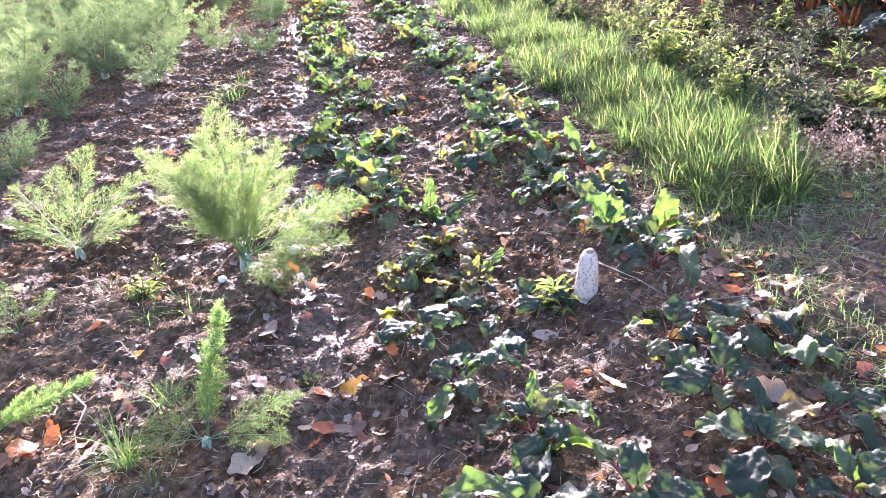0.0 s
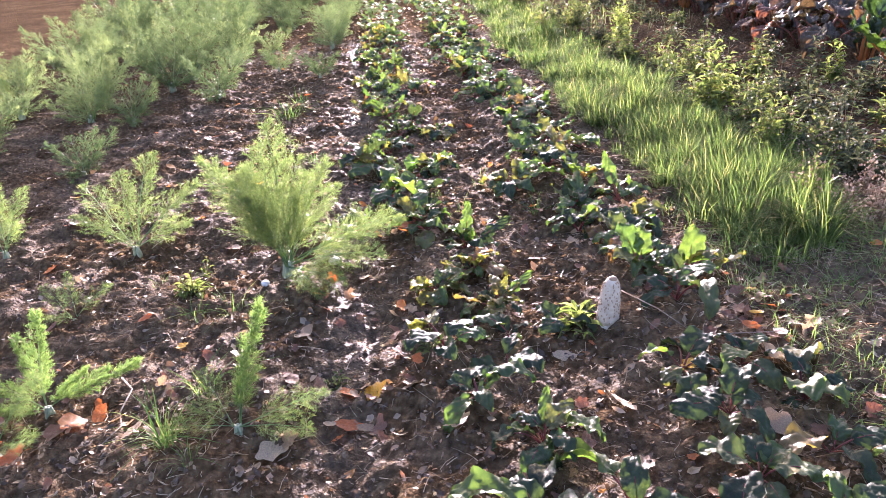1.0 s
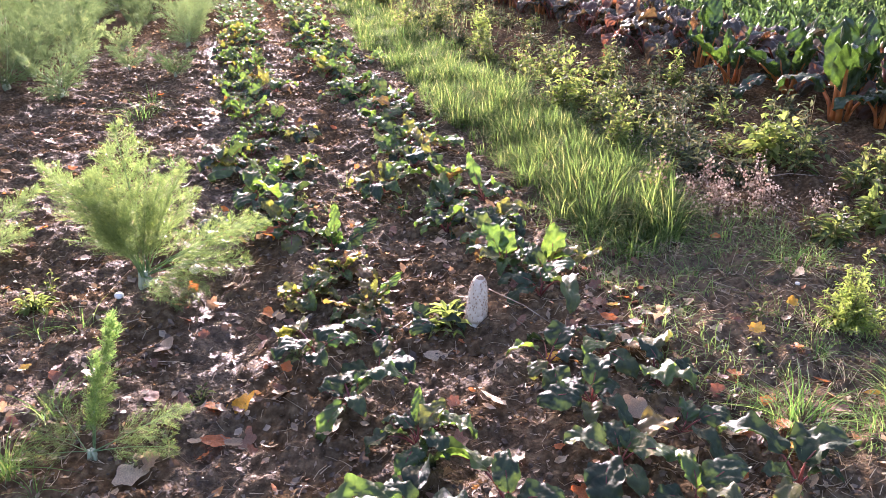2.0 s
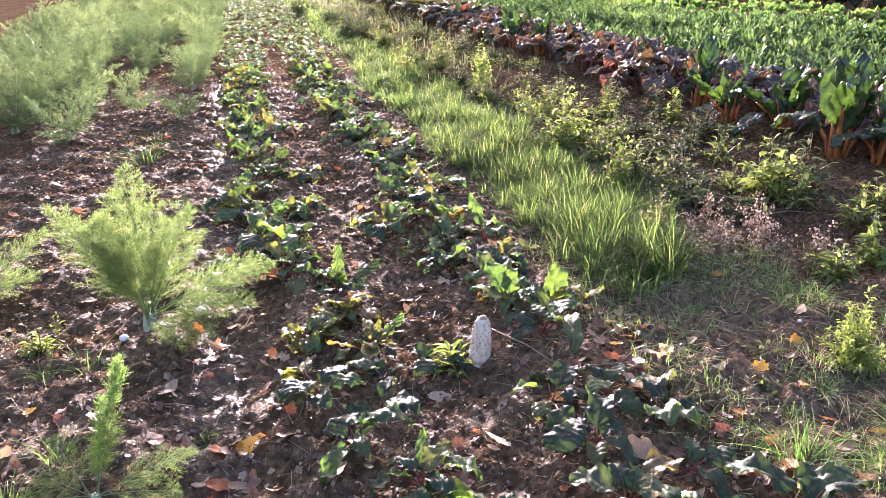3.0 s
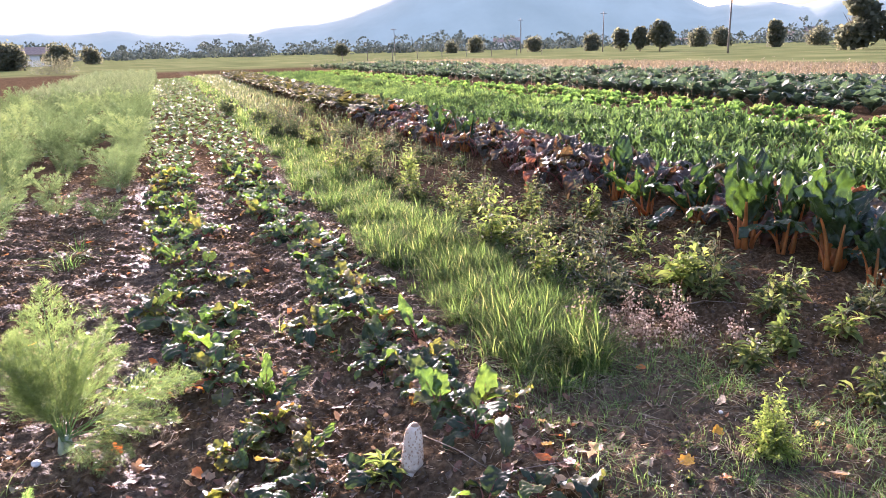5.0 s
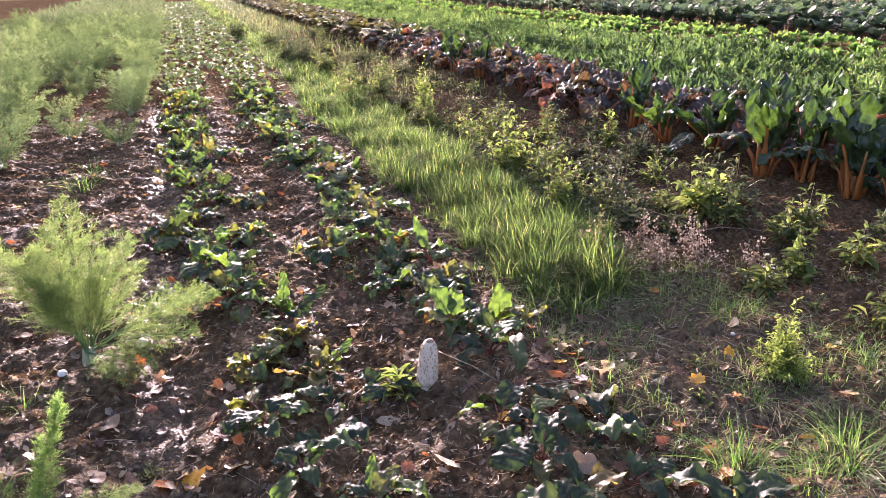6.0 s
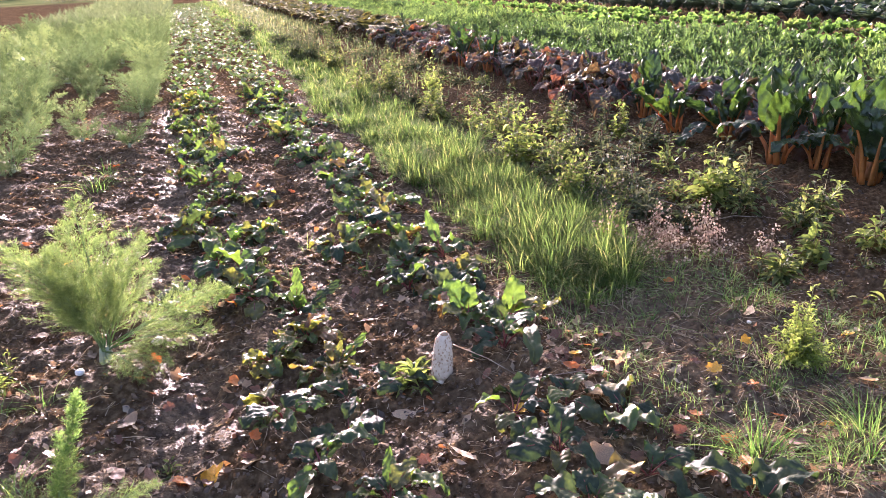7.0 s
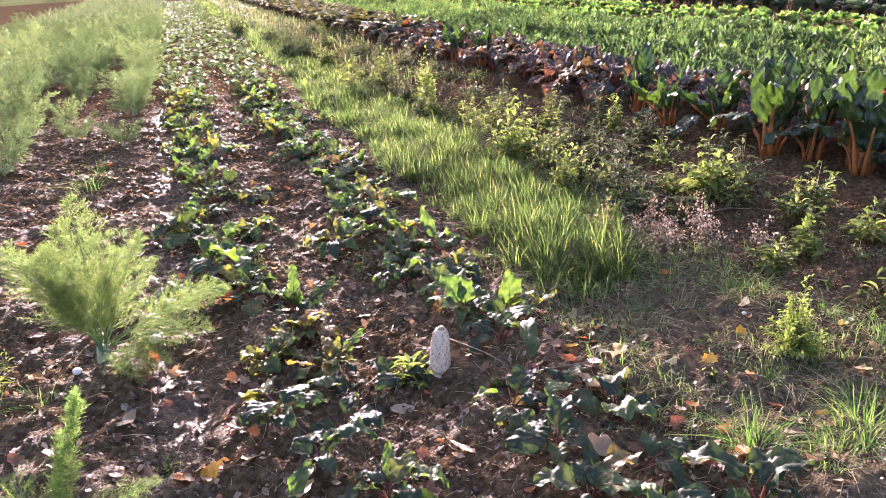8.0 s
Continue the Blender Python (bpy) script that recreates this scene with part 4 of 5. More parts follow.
while y < 22:
    for _ in range(2):
        weed(R.uniform(2.35, 3.9), y + R.uniform(-0.3, 0.3), R.uniform(0.2, 0.46), R.uniform(0.22, 0.38), 9, 15, 0.068 + 0.0015 * y, R.choice((WEED, WEED_DULL, WEED_DULL)), "leafy_weed", "sprawling dull green weed between the beds", seeds=R.choice((0, 8)), stem_mat=DRY_STEM)
    y += 0.5
# low dark growth that fills the furrow beside the grass
for _ in range(16):
    x, y = R.uniform(2.35, 3.5), R.uniform(2.9, 5.6)
    weed(x, y, R.uniform(0.1, 0.26), R.uniform(0.18, 0.3), 8, 13, 0.065, R.choice((WEED, WEED_DULL, WEED_DULL)), "leafy_weed", "low dull green weed in the furrow", seeds=R.choice((0, 0, 10)), stem_mat=DRY_STEM)
# short grass and crumbs of green over the bare verge
_s = Soup()
for _ in range(6500):
    x, y = R.uniform(1.35, 3.4), R.uniform(1.2, 3.6)
    if float(vnoise(x * 4, y * 4, 31)) > 0.46:
        arched(_s, x, y, R.uniform(0.02, 0.12), R.uniform(0.3, 1.6), 0.003, R.uniform(0, 6.28))
tagged(new("verge_grass", _s.mesh("verge_grass", TUFT)), "sparse short grass on the bare verge", "grass", kind="stuff")
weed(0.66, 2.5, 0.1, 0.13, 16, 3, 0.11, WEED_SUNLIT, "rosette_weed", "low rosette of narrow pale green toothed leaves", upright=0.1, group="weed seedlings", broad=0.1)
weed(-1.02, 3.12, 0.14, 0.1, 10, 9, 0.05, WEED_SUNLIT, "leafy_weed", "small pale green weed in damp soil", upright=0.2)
# small seedlings on the bare verge and between the beets
for x, y in ((1.9, 2.15), (2.45, 2.9), (3.2, 2.6), (2.9, 2.5), (0.7, 2.5), (0.05, 2.35), (0.5, 3.5), (-0.3, 2.25), (0.2, 3.9), (1.35, 3.0), (-1.0, 3.35), (-0.9, 5.4), (-0.4, 2.05), (1.75, 1.95), (2.9, 2.05), (3.15, 1.9)):
    weed(x, y, R.uniform(0.05, 0.12), 0.09, 6, 7, 0.035, WEED, "seedling", "small green weed seedling", "seedling", upright=0.2, group="weed seedlings")
_s = Soup()
for _ in range(14000):
    y = 3 + 57 * R.random() ** 1.4
    x = R.uniform(2.3, 4.0) if R.random() < 0.7 else R.uniform(4.4, 10)
    if y > 22 or (y > 9 and R.random() < 0.3):
        grass_soup(_s, x, y, R.uniform(0.05, 0.3), R.uniform(0.2, 1), 0.004 + 0.0009 * y)
tagged(new("undergrowth", _s.mesh("undergrowth", UNDER)), "thin undergrowth of weeds between the beds", "undergrowth", kind="stuff")

# dry tall grass beyond the cabbages and pale seed stalks over the crops
_s = Soup()
for _ in range(26000):
    x = R.uniform(23.5, 41)
    y = R.uniform(14, 95)
    grass_soup(_s, x, y, R.uniform(0.1, 0.34), R.uniform(0.3, 1.1), 0.05)
tagged(new("dry_grass", _s.mesh("dry_grass", DRY_FIELD)), "pale dry standing grass", "grass", kind="stuff")
_s = Soup()
for _ in range(1100):
    x, y = R.uniform(12.5, 24), R.uniform(10, 70)
    h = R.uniform(0.4, 0.95)
    _s.blade((x, y, 0), (x + R.uniform(-0.1, 0.1), y, h), 0.004)
    for _k in range(3):
        p = Vector((x + R.uniform(-0.08, 0.08), y + R.uniform(-0.08, 0.08), h * R.uniform(0.8, 1.05)))
        _s.add([tuple(p + Vector(v) * 0.022) for v in ((1, 0, 0), (-0.5, 0.8, 0), (-0.5, -0.8, 0), (0, 0, 1))], [(0, 1, 3), (1, 2, 3), (2, 0, 3)])
tagged(new("seed_stalks", _s.mesh("seed_stalks", SEED)), "thin stalks with white seed heads over the crops", "seed stalks", kind="stuff")

# dry straw and stem bits strewn over the soil
_s = Soup()
for _ in range(4200):
    x, y = R.uniform(-1.4, 3.4), R.uniform(1.2, 4.6)
    if R.random() < float(vnoise(x * 3, y * 3, 61)) * 1.2 - 0.1:
        a, l, z = R.uniform(0, 6.28), R.uniform(0.015, 0.075), gz(x, y) + R.uniform(0.004, 0.016)
        d, e = Vector((math.cos(a), math.sin(a), R.uniform(-0.12, 0.2))) * l / 2, Vector((-math.sin(a), math.cos(a), 0)) * R.uniform(-0.2, 0.2) * l
        p = Vector((x, y, z))
        _s.tube([p - d, p + e, p + d], R.uniform(0.0008, 0.0019), 0.0007, 3)
tagged(new("straw_litter", _s.mesh("straw_litter", STRAW)), "dry straw and stem bits strewn over damp soil", "straw", kind="stuff")

# ---- mushroom ----
def mushroom(x, y, h):
    ob = thing("mushroom", x, y, "tall pale shaggy cylindrical mushroom standing among beet leaves", "mushroom", z=gz(x, y) + 0.002)
    prof = [(0.0, 0.0), (0.0335, 0.0), (0.035, 0.012), (0.0345, 0.03), (0.033, 0.06), (0.031, 0.085), (0.0285, 0.112), (0.024, 0.134), (0.016, 0.15), (0.0, 0.157)]
    bm = bmesh.new()
    n, rings = 24, []
    for r, z in prof[1:-1]:
        rings.append([bm.verts.new((r * (1 + 0.03 * math.sin(5 * a + z * 60)) * math.cos(a), r * math.sin(a) * (1 + 0.02 * math.sin(3 * a)), z + 0.004)) for a in (2 * math.pi * k / n for k in range(n))])
    for a, b in zip(rings, rings[1:]):
        for k in range(n):
            bm.faces.new((a[k], a[(k + 1) % n], b[(k + 1) % n], b[k]))
    bm.faces.new(rings[-1])
    bm.faces.new(list(reversed(rings[0])))
    me = bpy.data.meshes.new("cap")
    bm.to_mesh(me)
    bm.free()
    me.materials.append(CAP)
    me.polygons.foreach_set("use_smooth", np.ones(len(me.polygons), bool))
    k = h / 0.161
    up = pose(0, 0, 0, 2, 4, 0) @ Matrix.Scale(k, 4)
    cap = part("cap", me, ob, "pale pinkish shaggy cap", up)
    s = Soup()
    s.tube([(0, 0, -0.03), (0, 0, 0.0), (0, 0, 0.02)], 0.029, 0.026, 12)
    part("stem", s.mesh("stem", STEM_WHITE, True), ob, at=up)
    fl = Soup()
    for _ in range(190):
        z = R.uniform(0.01, 0.147)
        r = float(np.interp(z, [p[1] for p in prof[1:]], [p[0] for p in prof[1:]]))
        a = R.uniform(0, 6.28)
        w, l = R.uniform(0.003, 0.007), R.uniform(0.0025, 0.005)
        def on(aa, zz, o):
            return ((r + o) * math.cos(aa), (r + o) * math.sin(aa), zz + 0.004)
        fl.add([on(a - w / r / 2, z, 0.0), on(a + w / r / 2, z, 0.0), on(a + w / r / 3, z + l, -0.0002), on(a - w / r / 3, z + l, -0.0002), on(a, z - 0.002, 0.0035)], [(0, 4, 1), (0, 3, 4), (1, 4, 2), (3, 2, 4)])
    tagged(part("scale_coat", fl.mesh("scale_coat", CAP_SCALE), cap, "brownish upturned scales"), kind="stuff")
    tp = Soup()
    tp.tube([(0.002, 0, 0.152), (0.002, 0, 0.16), (0.002, 0, 0.163)], 0.015, 0.006, 10)
    part("crown_patch", tp.mesh("crown_patch", CAP_SCALE, True), cap, "brown worn patch at the top")
    return ob


mushroom(0.775, 2.44, 0.204)

# ---- fallen leaves ----
def fallen_shape(seed, lobes):
    """Curled dry leaf about one unit across with a lobed outline."""
    rng = random.Random(seed)
    n, v = 26, [(0, 0, 0.02)]
    c1, c2, tw = rng.uniform(0.1, 0.7), rng.uniform(-0.2, 0.5), rng.uniform(-0.3, 0.3)
    for ring in (0.5, 1.0):
        for k in range(n):
            a = 2 * math.pi * k / n
            r = 0.5 * ring * (1 + (0.15 * math.cos(lobes * a) if lobes else 0) + 0.13 * rng.uniform(-1, 1)) * (1.0 if abs(math.cos(a)) < 0.9 else 1.15)
            x, y = r * math.cos(a), r * math.sin(a) * (0.85 if lobes else 0.6)
            v.append((x, y, 0.02 + c1 * y * y + c2 * x * x + tw * x * y + 0.03 * rng.uniform(-1, 1)))
    f = [(0, 1 + k, 1 + (k + 1) % n) for k in range(n)] + [(1 + k, 1 + n + k, 1 + n + (k + 1) % n, 1 + (k + 1) % n) for k in range(n)]
    s = Soup()
    s.add(v, f)
    s.tube([(-0.5, 0, 0.03), (-0.7, 0.05, 0.06), (-0.85, 0.1, 0.05)], 0.012, 0.008, 3)
    return s


FALLEN = {m.name: [fallen_shape(300 + k, (5, 7, 0, 5, 0)[k]).mesh("fallen_leaf", m, True) for k in range(5)] for m in (FALLEN_TAN, FALLEN_ORANGE, FALLEN_YELLOW, FALLEN_BROWN)}


def fallen(x, y, size, mat, label, tilt=15):
    ob = new("fallen_leaf", R.choice(FALLEN[mat.name]))
    ob.matrix_basis = pose(x, y, gz(x, y) + 0.004 + 0.12 * size, R.uniform(-tilt, tilt), R.uniform(-tilt, tilt), R.uniform(0, 360)) @ Matrix.Scale(size, 4)
    return tagged(ob, label, "fallen leaf", "fallen autumn leaves")


ORANGE_TXT, YELLOW_TXT = "curled orange-red autumn leaf lying on damp soil", "yellow autumn leaf lying on damp soil"
TAN_TXT, BROWN_TXT = "pale tan curled dry leaf lying on soil", "dark reddish-brown fallen leaf on soil"
for x, y, s in ((-1.15, 2.84, 0.06), (-1.16, 4.0, 0.06), (0.03, 3.6, 0.1), (0.08, 3.65, 0.08), (0.0, 3.52, 0.07), (-0.25, 2.17, 0.085), (-0.25, 2.01, 0.09), (0.69, 2.34, 0.04), (-1.83, 3.52, 0.06), (-1.21, 2.14, 0.1), (-1.14, 2.2, 0.08), (-1.34, 1.99, 0.1), (0.48, 3.55, 0.05),
                (0.74, 3.73, 0.05), (-0.04, 2.73, 0.06), (1.22, 2.49, 0.05), (1.29, 2.28, 0.07), (1.05, 1.95, 0.07), (1.87, 1.89, 0.05), (1.55, 1.82, 0.05), (1.57, 1.66, 0.06), (1.43, 2.43, 0.06), (1.03, 1.91, 0.06), (0.46, 3.53, 0.05), (0.63, 4.09, 0.05), (-1.18, 4.99, 0.05), (-2.1, 4.62, 0.06), (1.5, 1.5, 0.08), (-0.4, 2.9, 0.05), (0.6, 5.57, 0.06), (-1.6, 6.0, 0.07), (-0.8, 7.2, 0.07), (0.8, 1.45, 0.07)):
    fallen(x, y, s, FALLEN_ORANGE, ORANGE_TXT, 25)
for x, y, s in ((-0.16, 2.14, 0.08), (0.02, 3.5, 0.035), (1.81, 2.05, 0.06), (2.53, 2.07, 0.06), (1.46, 1.42, 0.06), (1.97, 1.62, 0.045), (2.1, 2.2, 0.05), (0.95, 2.05, 0.05), (-0.9, 4.6, 0.05), (-1.3, 5.9, 0.05), (-0.95, 2.62, 0.04), (1.35, 2.36, 0.05)):
    fallen(x, y, s * 1.15, FALLEN_YELLOW, YELLOW_TXT, 25)
for x, y, s in ((-0.49, 1.89, 0.1), (-0.44, 1.92, 0.08), (0.11, 1.89, 0.1), (0.67, 1.9, 0.09), (-0.45, 2.63, 0.09), (0.61, 1.6, 0.08), (0.65, 1.64, 0.07), (-0.98, 2.05, 0.09), (-0.9, 2.04, 0.08), (-0.02, 2.12, 0.07), (1.0, 2.2, 0.09), (0.56, 2.28, 0.08), (-0.07, 2.71, 0.08), (1.25, 2.05, 0.1), (1.55, 2.7, 0.07),
                (-0.1, 2.5, 0.07), (-0.2, 3.1, 0.06), (-0.9, 3.6, 0.07), (1.1, 1.7, 0.09), (0.2, 2.0, 0.08), (0.3, 1.45, 0.08), (-0.7, 2.5, 0.07), (1.7, 2.35, 0.06), (1.66, 2.1, 0.06), (0.9, 1.6, 0.07), (1.35, 1.55, 0.1), (1.8, 1.6, 0.08), (2.3, 1.75, 0.08)):
    fallen(x, y, s, FALLEN_TAN, TAN_TXT, 25)
for x, y, s in ((-0.46, 2.25, 0.09), (-0.35, 2.2, 0.09), (1.46, 1.6, 0.1), (1.4, 1.52, 0.1), (1.3, 2.4, 0.07), (1.36, 2.55, 0.07), (1.45, 2.5, 0.06), (0.75, 3.62, 0.06), (-0.1, 4.4, 0.07), (-1.9, 4.1, 0.07), (0.5, 1.75, 0.07), (-1.25, 2.1, 0.09), (0.15, 1.6, 0.06), (1.0, 1.5, 0.08), (-0.15, 1.98, 0.07), (0.55, 2.7, 0.06)):
    fallen(x, y, s, FALLEN_BROWN, BROWN_TXT, 25)

# drifts of smaller dry leaves caught between the plants
for cx, cy, spread, count in ((1.38, 2.46, 0.2, 46), (-0.18, 2.75, 0.22, 26), (0.02, 3.55, 0.12, 10), (-0.2, 2.1, 0.2, 20), (0.65, 1.6, 0.25, 26), (1.4, 1.6, 0.25, 24), (-1.1, 2.3, 0.3, 20), (0.7, 3.2, 0.3, 26), (-0.6, 4.2, 0.5, 30), (1.9, 2.3, 0.4, 24)):
    for _ in range(count):
        x, y, q = cx + R.gauss(0, spread), cy + R.gauss(0, spread), R.random()
        if y < 1.2:
            continue
        mat, txt = (FALLEN_TAN, TAN_TXT) if q < 0.45 else (FALLEN_BROWN, BROWN_TXT) if q < 0.95 else (FALLEN_ORANGE, ORANGE_TXT)
        fallen(x, y, R.uniform(0.03, 0.065), mat, txt, 40)

# crumbled leaf litter, straw and clods
_s = Soup()
for _n in range(33000):
    tiny = _n > 14500
    y = 1.1 + (6 if tiny else 13) * R.random() ** (1.4 if tiny else 1.7)
    x = (R.uniform(1.3, 3.3) if tiny and R.random() < 0.4 else R.uniform(-2.0 - 0.25 * y, 3.9)) if R.random() < (0.7 if tiny else 0.35) else R.uniform(-1.6, 1.5)
    if x > 3.9:
        continue
    l = R.uniform(0.003, 0.009) * (1 + 0.05 * y) if tiny else R.uniform(0.005, 0.016) * (1 + 0.08 * y) * (1.7 if R.random() < 0.15 else 1)
    w = l * R.uniform(0.35, 0.7)
    m = pose(x, y, gz(x, y) + 0.004, R.uniform(-35, 35), R.uniform(-35, 35), R.uniform(0, 360))
    c = R.uniform(0.0, 0.4) * l
    _s.add([tuple(m @ Vector(v)) for v in ((-l, 0, c), (-l * 0.2, -w, 0), (l * 0.6, -w * 0.6, c), (l, 0, c * 0.6), (l * 0.5, w * 0.7, 0), (-l * 0.3, w, c), (0, 0, -c * 0.4))],
           [(6, 0, 1), (6, 1, 2), (6, 2, 3), (6, 3, 4), (6, 4, 5), (6, 5, 0)])
tagged(new("leaf_litter", _s.mesh("leaf_litter", LITTER)), "crumbled wet brown leaf litter on the soil", "leaf litter", kind="stuff")
_s = Soup()
for _ in range(5200):
    y = 1.1 + 9 * R.random() ** 1.8
    x = R.uniform(-2.0, 3.8) if R.random() < 0.5 else R.uniform(1.2, 2.8)
    a, l = R.uniform(0, 3.14), R.uniform(0.02, 0.08) * (1.8 if R.random() < 0.08 else 1)
    p = [Vector((x + q * l * math.cos(a), y + q * l * math.sin(a), gz(x + q * l * math.cos(a), y + q * l * math.sin(a)) + 0.004 + R.uniform(0, 0.008))) for q in (-0.5, 0.1, 0.5)]
    _s.tube(p, 0.0016, 0.001, 3)
tagged(new("straw_bits", _s.mesh("straw_bits", STRAW)), "scattered bits of straw and dry stalks", "straw", kind="stuff")
_s = Soup()
_ico = [(0, 0, 1), (0.9, 0, 0.3), (0.28, 0.85, 0.35), (-0.72, 0.52, 0.3), (-0.72, -0.52, 0.35), (0.28, -0.85, 0.3), (0.5, 0.4, -0.4), (-0.5, 0.3, -0.4), (0, -0.6, -0.4)]
_icf = [(0, 1, 2), (0, 2, 3), (0, 3, 4), (0, 4, 5), (0, 5, 1), (1, 6, 2), (2, 6, 7), (2, 7, 3), (3, 7, 4), (4, 7, 8), (4, 8, 5), (5, 8, 1), (1, 8, 6)]
for _ in range(26000):
    y = 1.1 + 10 * R.random() ** 1.6
    x = R.uniform(-2.2 - 0.2 * y, 4.2)
    r = 0.0025 + 0.013 * R.random() ** 4
    m = pose(x, y, gz(x, y), R.uniform(-40, 40), R.uniform(-40, 40), R.uniform(0, 360))
    _s.add([tuple(m @ (Vector(v) * r * R.uniform(0.75, 1.25))) for v in _ico], _icf)
tagged(new("soil_clods", _s.mesh("soil_clods", CLOD)), "small crumbly clods of damp dark soil", "clods", kind="stuff")


def stone(x, y, r):
    bm = bmesh.new()
    bmesh.ops.create_icosphere(bm, subdivisions=2, radius=r)
    for v in bm.verts:
        v.co *= 1 + 0.2 * noise.noise(v.co / r * 1.3 + Vector((x, y, 0)))
        v.co.z *= 0.7
    me = bpy.data.meshes.new("stone")
    bm.to_mesh(me)
    bm.free()
    me.materials.append(STONE)
    me.polygons.foreach_set("use_smooth", np.ones(len(me.polygons), bool))
    ob = new("stone", me)
    ob.matrix_basis = pose(x, y, gz(x, y) + r * 0.35)
    tagged(ob, "small pale rounded stone on the soil", "stone", "pale stones")


for x, y, r in ((-0.35, 3.24, 0.028), (0.45, 1.42, 0.03), (-0.66, 3.05, 0.02), (1.05, 3.5, 0.018), (-0.2, 3.95, 0.02), (2.2, 2.3, 0.011)):
    stone(x, y, r)


def twig(pts, r):
    s = Soup()
    full = [(x, y, gz(x, y) + z) for x, y, z in pts]
    s.tube(full, r, r * 0.5, 5)
    ob = new("twig", s.mesh("twig", TWIG, True))
    tagged(ob, "thin crooked dry twig on the soil", "twig", "dry twigs")


twig([(-1.13, 2.42, 0.01), (-1.05, 2.3, 0.02), (-1.07, 2.2, 0.01), (-1.03, 2.1, 0.015), (-1.06, 2.0, 0.008)], 0.004)
twig([(0.85, 2.5, 0.06), (0.95, 2.36, 0.05), (1.05, 2.22, 0.02)], 0.003)
twig([(0.95, 2.2, 0.02), (1.2, 2.22, 0.02), (1.4, 2.2, 0.012)], 0.003)
twig([(1.35, 2.88, 0.01), (1.46, 2.84, 0.04), (1.56, 2.74, 0.01)], 0.0025)
twig([(3.0, 3.7, 0.01), (3.2, 3.6, 0.03), (3.35, 3.4, 0.01)], 0.005)
twig([(2.7, 4.2, 0.01), (2.95, 4.1, 0.05), (3.1, 3.85, 0.01)], 0.006)


# ---- far trees, poles, houses ----
def place(az, dist):
    return dist * math.sin(radians(az)), dist * math.cos(radians(az))


def tree(az, dist, h, w, trunk_h, seed, label="dark rounded field tree with a full crown", group="field trees"):
    x, y = place(az, dist)
    rng = random.Random(seed)
    ob = thing("tree", x, y, label, "tree", group, z=0.0)
    s = Soup()
    s.tube([(0, 0, -0.2), (0.05, 0.02, trunk_h * 0.6), (0.1, 0, trunk_h), (0.12, 0.05, h * 0.6)], h * 0.03, h * 0.012, 7)
    for k in range(6):
        a = k * 1.05 + rng.random()
        s.tube([(0.1, 0, trunk_h * rng.uniform(0.8, 1.1)), (0.5 * w * 0.35 * math.cos(a), 0.5 * w * 0.35 * math.sin(a), h * 0.55), (0.5 * w * 0.7 * math.cos(a), 0.5 * w * 0.7 * math.sin(a), h * rng.uniform(0.6, 0.85))], h * 0.014, h * 0.004, 5)
    part("trunk", s.mesh("trunk", BARK, True), ob)
    c = Soup()
    blobs = []
    for _ in range(20):
        a, q = rng.uniform(0, 6.28), rng.random()
        zz = trunk_h + (h - trunk_h) * q
        rad = 0.5 * w * math.sin(math.pi * (0.12 + 0.8 * q)) ** 0.7
        blobs.append((Vector((rad * rng.uniform(0.2, 0.75) * math.cos(a), rad * rng.uniform(0.2, 0.75) * math.sin(a), zz)), w * rng.uniform(0.17, 0.28)))
    for b, r in blobs:
        for _ in range(110):
            d = Vector((rng.gauss(0, 1), rng.gauss(0, 1), rng.gauss(0, 1))).normalized() * r * rng.random() ** 0.4
            p = b + d
            u = Vector((rng.gauss(0, 1), rng.gauss(0, 1), rng.gauss(0, 1))).normalized() * h * 0.07
            v = u.cross(Vector((rng.gauss(0, 1), rng.gauss(0, 1), rng.gauss(0, 1)))).normalized() * h * 0.055
            c.add([tuple(p - u), tuple(p + v), tuple(p + u), tuple(p - v)], [(0, 1, 2, 3)])
    part("crown", c.mesh("crown", TREE_LEAF), ob)


for az, dist, h, w, th, sd in ((34.0, 150, 4.6, 4.6, 1.3, 1), (35.4, 148, 5.0, 4.4, 1.3, 2), (36.8, 140, 5.8, 5.8, 1.3, 3), (49.4, 112, 7.6, 7.6, 1.2, 4), (52.0, 112, 7.0, 7.0, 1.2, 14), (44.5, 170, 5.8, 5.6, 1, 5), (31.9, 190, 4.4, 5.6, 0.6, 6), (27.6, 200, 4.6, 6.75, 0.6, 7),
                              (23.2, 230, 4.6, 7.5, 0.5, 8), (21.3, 230, 3.6, 6.75, 0.5, 9), (41, 230, 5.2, 8.0, 0.6, 11), (39.4, 240, 5.6, 9.0, 0.6, 12), (47.2, 190, 4.0, 7.5, 0.6, 13), (13, 230, 3.72, 6, 0.8, 15),
                              (-4.6, 200, 4.03, 6.75, 0.5, 17), (-6.5, 150, 4.34, 6.75, 0.5, 18), (-9.5, 130, 4.6, 6.75, 0.5, 19), (-12, 150, 4.8, 6.75, 0.5, 20), (-15, 130, 4.6, 6.75, 0.5, 23), (-6.8, 90, 1.24, 6.3, 0.1, 24)):
    tree(az, dist, h * 0.78, w * 0.85, th * 0.8, sd)


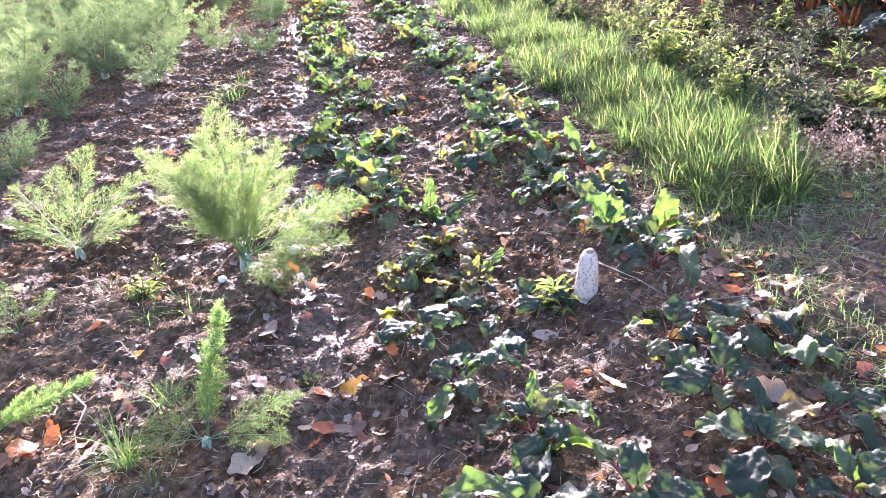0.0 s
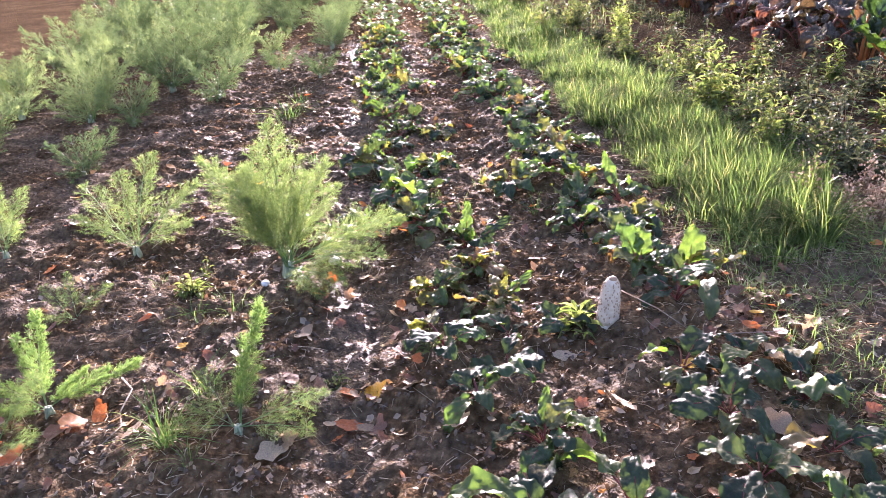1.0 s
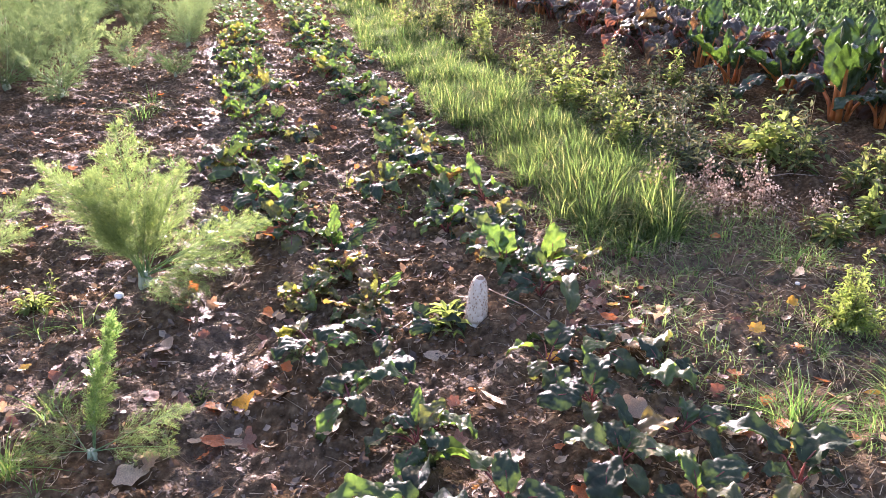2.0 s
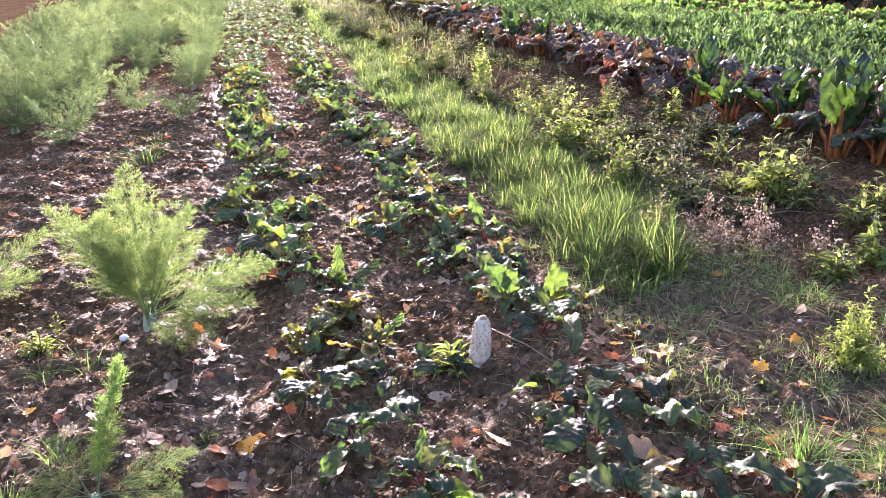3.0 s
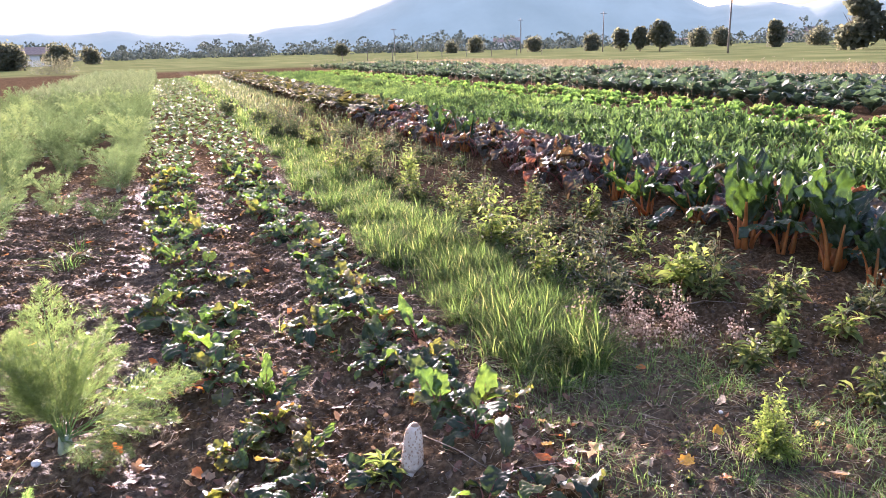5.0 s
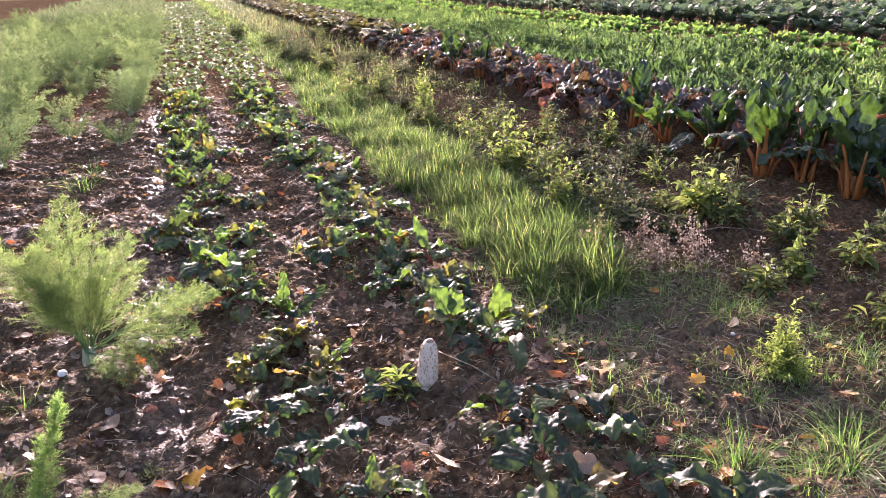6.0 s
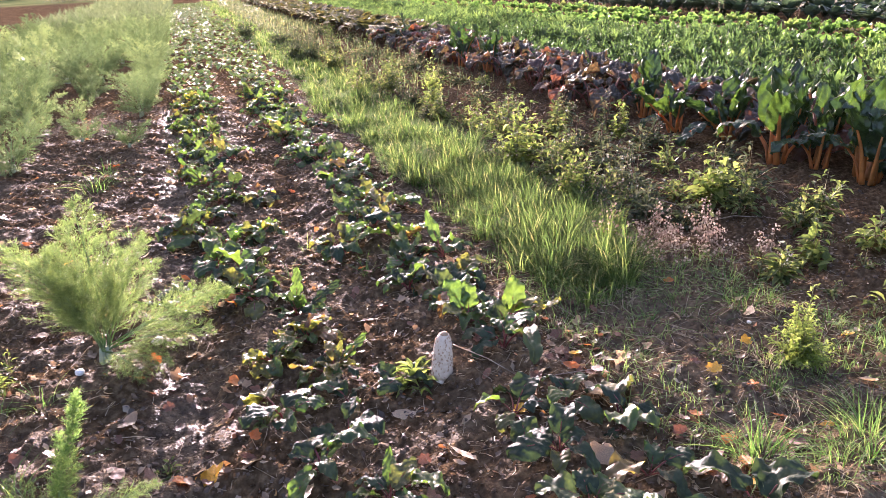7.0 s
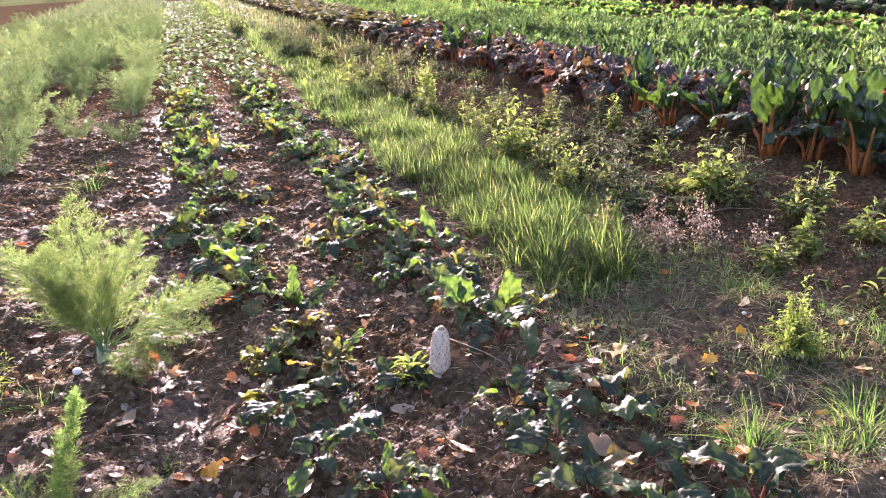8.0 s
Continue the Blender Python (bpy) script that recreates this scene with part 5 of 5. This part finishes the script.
# belt of far woods at the foot of the hills, haze mixed into its leaf colour
WOODS = leafy("far_wood_hazed_foliage", [(0.0, (0.09, 0.11, 0.095)), (1.0, (0.15, 0.17, 0.145))], (1, 1, 0.9), 0.08, 0.9, "island", 0.2, 0, 0.02)
_s = Soup()
for _ in range(330):
    x, y = place(R.uniform(-18, 56), R.uniform(330, 520))
    h, w = R.choice((3.0, 4.0, 5.5, 7.0, 8.5)) * R.uniform(0.8, 1.2), R.uniform(6, 14)
    for _k in range(60):
        a, q = R.uniform(0, 6.28), R.random()
        r = 0.5 * w * math.sin(math.pi * (0.2 + 0.78 * q)) ** 0.6 * R.random() ** 0.4
        c = Vector((x + r * math.cos(a), y + r * math.sin(a), h * q))
        u = Vector((R.gauss(0, 1), R.gauss(0, 1), R.gauss(0, 1))).normalized() * 0.7
        v = u.cross(Vector((R.gauss(0, 1), R.gauss(0, 1), R.gauss(0, 1)))).normalized() * 0.6
        _s.add([tuple(c - u), tuple(c + v), tuple(c + u), tuple(c - v)], [(0, 1, 2, 3)])
tagged(new("far_woods", _s.mesh("far_woods", WOODS)), "belt of distant trees, haze painted in as pale grey-green", "woods", kind="stuff")


def pole(az, dist, h, arm):
    x, y = place(az, dist)
    ob = thing("utility_pole", x, y, "slender dark wooden utility pole in the meadow", "utility pole", "utility poles", z=0.0)
    s = Soup()
    s.tube([(0, 0, -0.3), (0, 0, h * 0.5), (0, 0, h)], 0.14, 0.09, 8)
    part("post", s.mesh("post", POLE, True), ob)
    if arm:
        s = Soup()
        s.tube([(-0.7, 0.1, h - 0.35), (0, 0.1, h - 0.35), (0.7, 0.1, h - 0.35)], 0.06, 0.06, 6)
        arm_ob = part("crossarm", s.mesh("crossarm", POLE), ob)
        for k in (-0.6, 0.0, 0.6):
            s = Soup()
            s.tube([(k, 0.1, h - 0.3), (k, 0.1, h - 0.2), (k, 0.1, h - 0.1)], 0.06, 0.04, 6)
            part("insulator", s.mesh("insulator", WALL, True), arm_ob, "small pale insulator")


for az, dist, h, arm in ((26.6, 185, 8.0, True), (32.7, 160, 8.0, True), (41.5, 105, 9.0, False), (17.0, 200, 7.0, True)):
    pole(az, dist, h, arm)
for k in range(9):
    x, y = place(13 + 1.9 * k, 120 + 2.0 * k)
    s = Soup()
    s.tube([(0, 0, -0.2), (0, 0, 0.8), (0, 0, 1.6)], 0.06, 0.05, 6)
    ob = new("fence_post", s.mesh("fence_post", POLE, True))
    ob.matrix_basis = pose(x, y, 0)
    tagged(ob, "thin wooden fence post at the field edge", "fence post", "fence posts")


def house(az, dist, w, d, h, roof_h, label, windows=3):
    x, y = place(az, dist)
    ob = thing("house", x, y, label, "house", "distant farm buildings", z=0.0, turn=-az)
    s = Soup()
    s.add([(-w / 2, -d / 2, -0.3), (w / 2, -d / 2, -0.3), (w / 2, d / 2, -0.3), (-w / 2, d / 2, -0.3), (-w / 2, -d / 2, h), (w / 2, -d / 2, h), (w / 2, d / 2, h), (-w / 2, d / 2, h), (-w / 2, 0, h + roof_h), (w / 2, 0, h + roof_h)],
          [(0, 1, 5, 4), (2, 3, 7, 6), (1, 2, 6, 9, 5), (3, 0, 4, 8, 7)])
    part("wall", s.mesh("house_wall", WALL), ob)
    s = Soup()
    o, t = 0.4, 0.18
    for sg in (-1, 1):
        a, b = (-w / 2 - o, sg * (d / 2 + o), h - o * roof_h / (d / 2)), (w / 2 + o, sg * (d / 2 + o), h - o * roof_h / (d / 2))
        e, f = (w / 2 + o, 0, h + roof_h), (-w / 2 - o, 0, h + roof_h)
        lift = lambda p: (p[0], p[1], p[2] + t)
        s.add([lift(a), lift(b), lift(e), lift(f), (a[0], a[1], a[2] + 0.01), (b[0], b[1], b[2] + 0.01)], [(0, 1, 2, 3), (4, 5, 1, 0)])
    part("roof", s.mesh("roof", ROOF), ob)
    for k in range(windows):
        wx = -w / 2 + w * (k + 0.5) / windows
        s = Soup()
        s.add([(wx - 0.5, -d / 2 - 0.05, h * 0.4), (wx + 0.5, -d / 2 - 0.05, h * 0.4), (wx + 0.5, -d / 2 - 0.05, h * 0.4 + 1.2), (wx - 0.5, -d / 2 - 0.05, h * 0.4 + 1.2)], [(0, 1, 2, 3)])
        part("window", s.mesh("window", DARK_GLASS), ob)


for args in ((44.8, 400, 12, 8, 3.2, 1.8, "low pale farmhouse with a tiled roof", 4), (25.5, 420, 14, 9, 4, 2, "pale farmhouse among far trees", 4), (38.8, 420, 30, 8, 2.2, 1.0, "long low farm shed at the field edge", 6),
             (-8.2, 190, 9, 6, 2.6, 1.4, "small pale farm shed among bushes", 2), (-11.0, 260, 22, 9, 3.2, 1.6, "long pale farm building", 5), (46.8, 380, 6, 5, 4.5, 2, "small pale tower-like outbuilding", 1)):
    house(*args)
